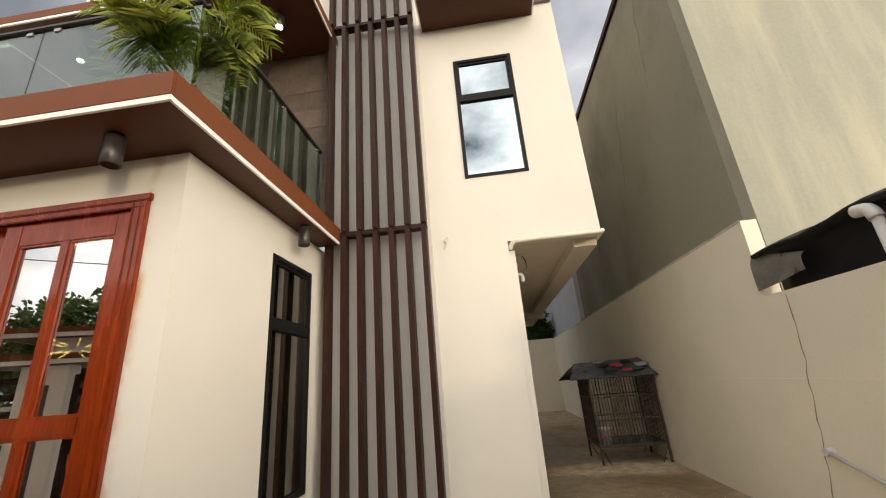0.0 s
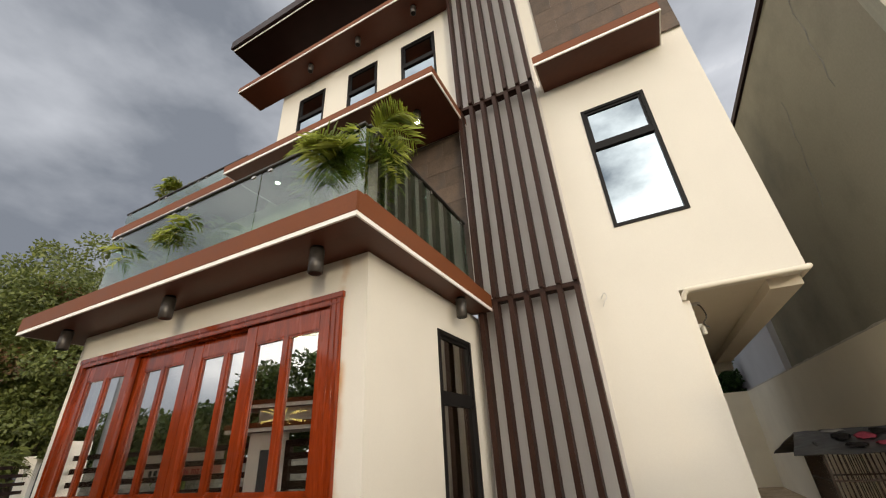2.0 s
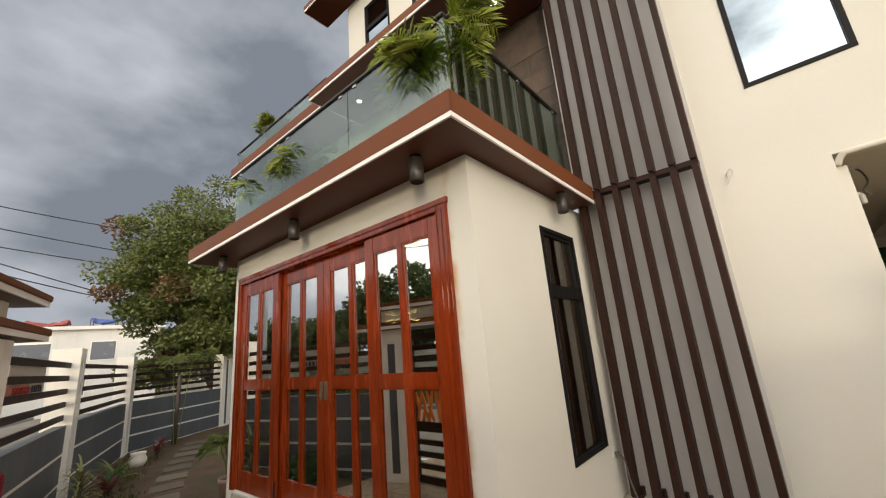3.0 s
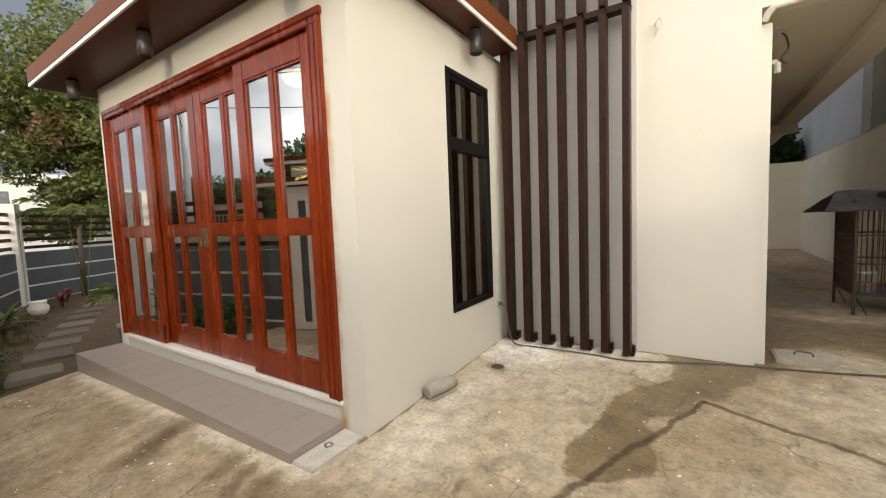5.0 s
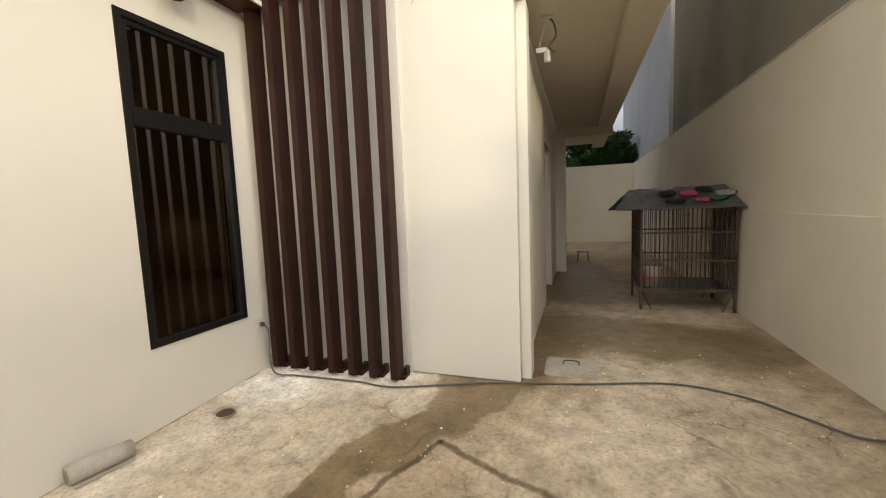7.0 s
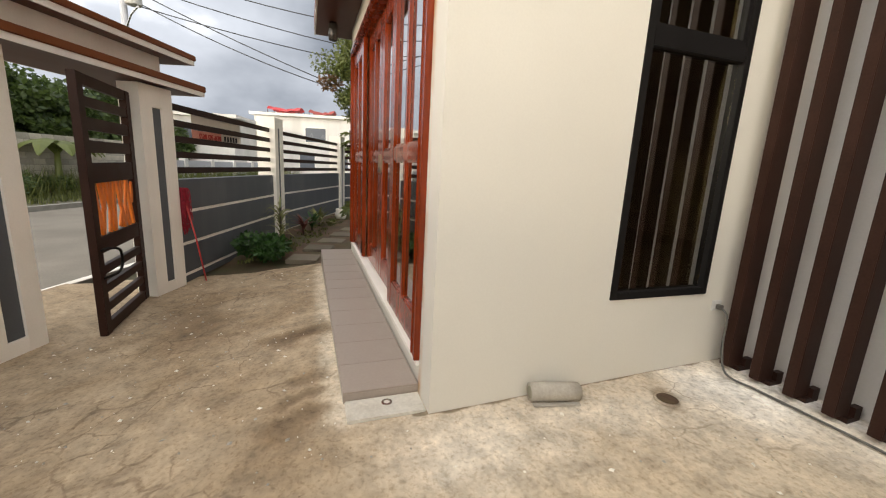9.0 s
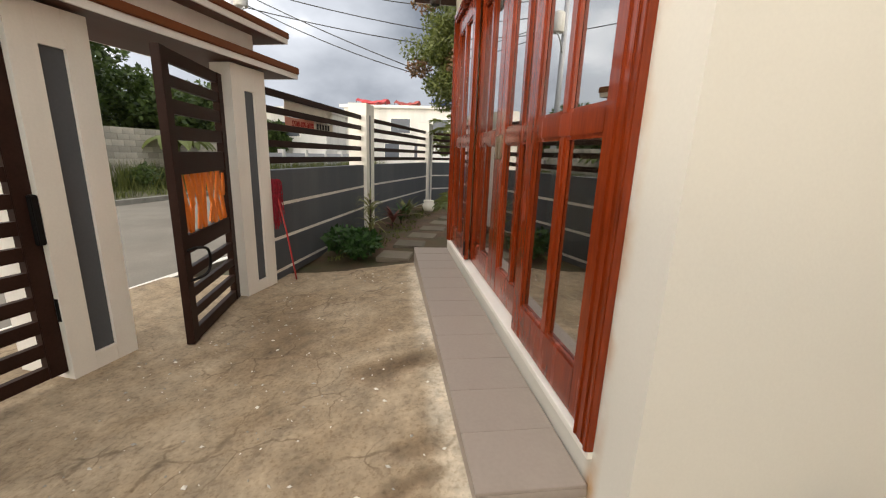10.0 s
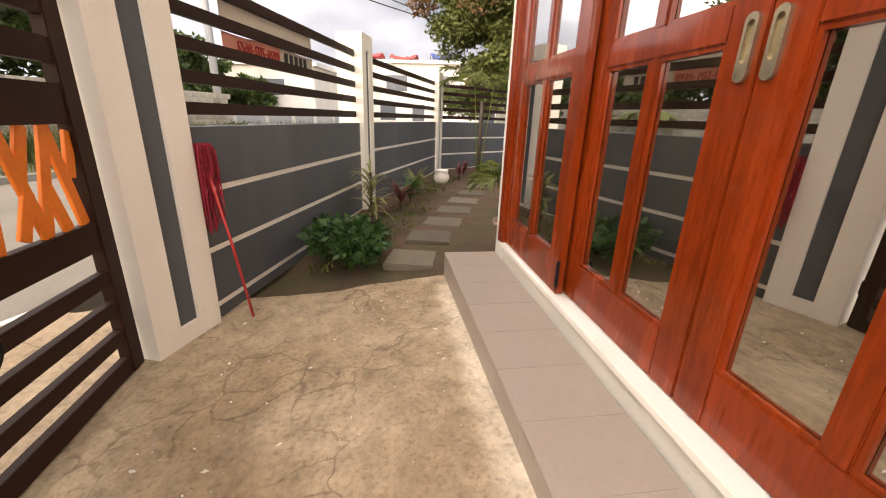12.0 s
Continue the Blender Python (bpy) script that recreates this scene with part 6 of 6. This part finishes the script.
# ---------------------------------------------------------------- street and distance


def far_house(at, turn, w, d, h, mat, label, windows=(), roofmat=None):
    t = thing("far_house", at, label, "house", "far houses", "", turn)
    part("wall", boxes((0, w, 0, d, 0, h)), mat, t)
    part("roof", boxes((-0.3, w + 0.3, -0.3, d + 0.3, h, h + 0.22)), roofmat or mat, t)
    for wx, wz, ww, wh in windows:
        wi = part("window_frame", boxes((wx - 0.06, wx + ww + 0.06, -0.03, 0.0, wz - 0.06, wz + wh + 0.06)), WHITE, t)
        part("pane", boxes((wx, wx + ww, -0.045, -0.032, wz, wz + wh)), FARPANE, wi)
    return t


far_house((-36, -2.5, -0.4), 75, 11, 8, 5.2, FARWHITE, "white two storey house down the street", ((1, 1.2, 1.2, 1.2), (3.5, 1.2, 1.2, 1.2), (6, 1.2, 1.4, 1.2), (1, 3.3, 1.2, 1.1), (4, 3.3, 1.6, 1.1), (7.5, 3.3, 1.2, 1.1)), FARWHITE)


def roof_tarp(at, w, d, h, label, mat):
    """A sagging sheet on thin poles, over a flat roof."""
    t = thing("roof_tarp", at, label, "tarpaulin", "roof tarpaulins", "", 75)
    verts = [(w * i / 8, d * j / 4, h + 0.28 * math.sin(math.pi * j / 4) - 0.18 * math.sin(math.pi * i / 8) + 0.10 * noise.noise((i * 0.9, j * 0.9, w))) for i in range(9) for j in range(5)]
    sh = raw("sheet", verts, [(i * 5 + j, i * 5 + 5 + j, i * 5 + 6 + j, i * 5 + 1 + j) for i in range(8) for j in range(4)], mat, t)
    so = sh.modifiers.new("thickness", "SOLIDIFY")
    so.thickness = 0.01
    for x in (0.05, w - 0.05):
        part("pole", tube([(x, 0.05, 0), (x, 0.05, h)], 0.03, 6), BARK, t)
        part("pole", tube([(x, d - 0.05, 0), (x, d - 0.05, h)], 0.03, 6), BARK, t)


roof_tarp((-36.4, -1.6, 4.98), 2.6, 1.6, 0.45, "red sagging tarpaulin over a flat roof", RED)
roof_tarp((-35.6, 1.6, 4.98), 2.0, 1.5, 0.35, "faded red tarpaulin over a flat roof", REDROOF)
roof_tarp((-34.9, 4.6, 4.98), 1.4, 1.3, 0.5, "blue tarpaulin over a flat roof", BLUETARP)

far_house((-33, -10.0, -0.4), 78, 6.8, 7, 4.4, FARWHITE, "low white house with a flat parapet", ((0.8, 2.6, 1.2, 1.0), (3.4, 2.6, 1.4, 1.0)), FARWHITE)
far_house((-40, 9, -0.4), 80, 9, 8, 5.0, RENDERLIGHT, "pale house beyond the trees", ((1, 1.2, 1.2, 1.2), (4, 1.2, 1.2, 1.2), (6.5, 3.1, 1.2, 1.2)), FARWHITE)
lw = thing("street_wall", tuple(street(13.4, 10.5, -0.3)), "grey low wall with a gate across the street", "wall", turn=TURNDEG)
part("wall", boxes((0, 14, 0, 0.2, 0, 1.35)), RENDERBLUE, lw)
for k in range(7):
    part("pillar", boxes((k * 2.3, k * 2.3 + 0.25, -0.06, 0.26, 0, 1.55)), FARWHITE, lw)

pole = thing("utility_pole", (-21.5, -5.7, -0.3), "grey concrete utility pole with a transformer", "utility pole")
part("shaft", tube([(0, 0, 0), (0, 0, 11)], [0.17, 0.11], 12), RENDERBLUE, pole, "", True)
part("transformer", lathe([(0.25, 0.0), (0.3, 0.05), (0.3, 0.85), (0.2, 0.95)], 18), FARWHITE, pole, "", True, pose(0.25, 0.45, 7.6))
part("cross_arm", boxes((-0.06, 0.06, -1.1, 1.1, 9.4, 9.52)), BARK, pole)
part("lamp_arm", tube([(0, 0, 6.7), (0.8, 0.5, 7.1), (1.6, 1.0, 7.2)], 0.035, 8), CHROME, pole)
for k in range(3):
    part("insulator", lathe([(0.04, 0), (0.06, 0.08), (0.03, 0.16)], 10), FARWHITE, pole, "", False, pose(0, -0.9 + 0.9 * k, 9.52))
for i, (pa, pb, sag) in enumerate((((-21.5, -5.7, 9.0), (-17.5, 17.0, 8.2), 1.2), ((-21.5, -5.7, 8.3), (-18.5, 17.0, 6.4), 0.9), ((-21.5, -5.3, 7.4), (-18.0, 17.0, 5.6), 0.7), ((-21.5, -5.6, 8.1), (-17.3, 6.6, 3.3), 0.25), ((-21.5, -5.6, 7.7), (-17.2, 6.8, 3.6), 0.55), ((-21.5, -6.6, 9.4), (18, -20.5, 9.4), 1.2), ((-21.5, -6.0, 9.0), (18, -20.0, 8.8), 1.1), ((-21.5, -6.6, 7.6), (18, -20.3, 7.4), 1.2))):
    a, b = Vector(pa), Vector(pb)
    pts = [a.lerp(b, k / 16) - Vector((0, 0, sag * 4 * (k / 16) * (1 - k / 16))) for k in range(17)]
    tagged(part("power_cable", tube(pts, 0.022, 5), INK), "black overhead power cable", "cable", "overhead cables")

ban = thing("street_banner", (0, 0, 0), "cream and red printed tarpaulin tied behind the fence slats", "banner")
bu = (FP[1] - FP[0]).normalized()
ban.matrix_basis = Matrix.Translation(FP[0]) @ Matrix(((bu.x, bu.y, 0, 0), (bu.y, -bu.x, 0, 0), (0, 0, 1, 0), (0, 0, 0, 1)))


def cloth(x0, x1, z0, z1, mat, label):
    verts, nx, nz = [], 14, 5
    for i in range(nx + 1):
        for k in range(nz + 1):
            x, z = x0 + (x1 - x0) * i / nx, z0 + (z1 - z0) * k / nz
            verts.append((x, -0.158 - 0.006 * noise.noise((x * 4, z * 5, 0.5)), z + (0.012 * math.sin(x * 6.0) if k == nz else 0)))
    c = raw("cloth", verts, [(i * 6 + k, i * 6 + 6 + k, i * 6 + 7 + k, i * 6 + 1 + k) for i in range(nx) for k in range(nz)], mat, ban, label)
    c.modifiers.new("thickness", "SOLIDIFY").thickness = 0.002


cloth(0.60, 1.98, 1.655, 1.90, BANNER, "cream cloth")
cloth(0.60, 1.36, 1.48, 1.653, BANNERRED, "red cloth")
cloth(1.362, 1.98, 1.48, 1.653, BANNER, "cream cloth")
for x in (0.62, 1.96):
    part("tie", tube([(x, -0.156, 1.88), (x, -0.12, 1.89)], 0.004, 5), INK, ban)


def lettering(body, parent, m, size, mat, name="lettering"):
    cu = bpy.data.curves.new("text", "FONT")
    cu.body, cu.size, cu.extrude, cu.align_x = body, size, 0.004, "LEFT"
    tmp = bpy.data.objects.new("tmp", cu)
    scene.collection.objects.link(tmp)
    bpy.context.view_layer.update()
    me = bpy.data.meshes.new_from_object(tmp.evaluated_get(bpy.context.evaluated_depsgraph_get()))
    bpy.data.objects.remove(tmp)
    me.materials.append(mat)
    part(name, me, mat, parent, "", False, m)


# the cloth is seen from behind, so its figures run backwards
lettering("0926-702-8672", ban, pose(1.33, -0.148, 1.545, 90, 0, 180), 0.095, BANNERINK)
for k in range(5):
    part("letter_bar", boxes((1.42 + 0.09 * k, 1.475 + 0.09 * k, -0.150, -0.146, 1.545, 1.62)), INK, ban, "dark unreadable lettering")

# block wall across the street
bw = thing("block_wall", tuple(street(0, 10.62, -0.25)), "weathered grey hollow block wall across the street", "wall", "", "structure", TURNDEG)
part("mortar", boxes((-9.6, 13.2, -0.18, -0.02, 0, 2.02)), MORTAR, bw)

# ---------------------------------------------------------------- pieces
n_t = 12
tw = (SX1 - SX0) / n_t
top_tile = to_mesh("tile", boxes((0.001, tw - 0.001, 0.0, WY - SYF - 0.003, -0.012, 0.0), bevel=0.0015), TILE)
riser_tile = to_mesh("tile", boxes((0.001, tw - 0.001, 0.0, 0.012, -0.30, -0.0135)), TILE)
for k in range(n_t):
    part("tile", top_tile, TILE, step, "", False, pose(SX0 + k * tw, SYF, SZT))
    part("tile", riser_tile, TILE, step, "", False, pose(SX0 + k * tw, SYF, SZT))
part("tile", boxes((SX1 - 0.01, SX1, SYF + 0.012, WY - 0.003, -0.2, SZT - 0.013)), TILE, step)

paver = []
for k in range(3):
    bm = boxes((-0.225, 0.225, -0.235, 0.235, -0.05, 0.025), bevel=0.012)
    for vv in bm.verts:
        vv.co += Vector((noise.noise(vv.co * 5 + Vector((k, 0, 0))), noise.noise(vv.co * 5 + Vector((0, k, 3))), 0)) * 0.025
    paver.append(to_mesh("paver", bm, STEPSTONE))
path = thing("paver_path", (0, 0, -0.145), "square concrete stepping pavers set in soil", "path")
for k in range(10):
    x, y = -6.32 - 0.665 * k, 1.41 + 0.235 * k + 0.004 * k * k
    x, dz = x - (0.10, 0.05)[k] if k < 2 else x, (-0.050, -0.022)[k] if k < 2 else -0.014
    part("paver", paver[k % 3], STEPSTONE, path, "", False, pose(x, y, dz + 0.004 * (k % 2), 0, 0, -14 - 1.5 * k + 3 * (k % 2)))


def stone_panel(x0, x1, z0, z1, y, seed, label):
    rng = random.Random(seed)
    t = thing("stone_cladding", (0, 0, 0), label, "cladding", "", "structure")
    part("backing", boxes((x0, x1, y + 0.012, y + 0.03, z0, z1)), MORTAR, t)
    z, row = z0, 0
    meshes = {}
    while z < z1 - 0.02:
        hgt = min(0.30, z1 - z)
        x = x0 - (0.3 if row % 2 else 0.0)
        while x < x1 - 0.01:
            w = 0.60
            a, b = max(x, x0), min(x + w, x1)
            if b - a > 0.03:
                key = (round(b - a, 3), round(hgt, 3))
                if key not in meshes:
                    meshes[key] = to_mesh("stone", boxes((0.0008, b - a - 0.0008, 0.0, 0.03, 0.0008, hgt - 0.0008), bevel=0.002), STONE)
                part("stone", meshes[key], STONE, t, "", False, pose(a, y - rng.uniform(0.0, 0.006), z))
            x += w
        z += hgt
        row += 1


stone_panel(-0.26, 1.475, 6.46, 10.45, HY - 0.035, 3, "brown stone cladding on the top floor wall")
stone_panel(-3.3, WX - 0.005, 3.42, 6.19, HY + 0.002, 4, "brown stone cladding on the terrace wall")

blk = to_mesh("block", boxes((0.006, 0.394, -0.20, -0.0, 0.006, 0.194)), CHB)
for r in range(10):
    for c in range(23):
        part("block", blk, CHB, bw, "", False, pose(4.0 + c * 0.4 + (0.2 if r % 2 else 0), -0.004 * ((r * 7 + c * 3) % 3), 0.02 + r * 0.2))
verts, faces = [], []
for r in range(10):
    for c in range(-24, 33):
        if 10 <= c < 33:
            continue
        x, z = c * 0.4 + (0.2 if r % 2 else 0), 0.02 + r * 0.2
        i = len(verts)
        y = -0.2 - 0.004 * ((r * 7 + c * 3) % 3)
        for yy in (y, -0.02):
            verts += [(x + 0.006, yy, z + 0.006), (x + 0.394, yy, z + 0.006), (x + 0.394, yy, z + 0.194), (x + 0.006, yy, z + 0.194)]
        faces += [(i, i + 1, i + 2, i + 3), (i, i + 4, i + 5, i + 1), (i + 1, i + 5, i + 6, i + 2), (i + 2, i + 6, i + 7, i + 3), (i + 3, i + 7, i + 4, i)]
rest = raw("far_blocks", verts, faces, CHB, bw)
tagged(rest, "", "", "", "stuff")
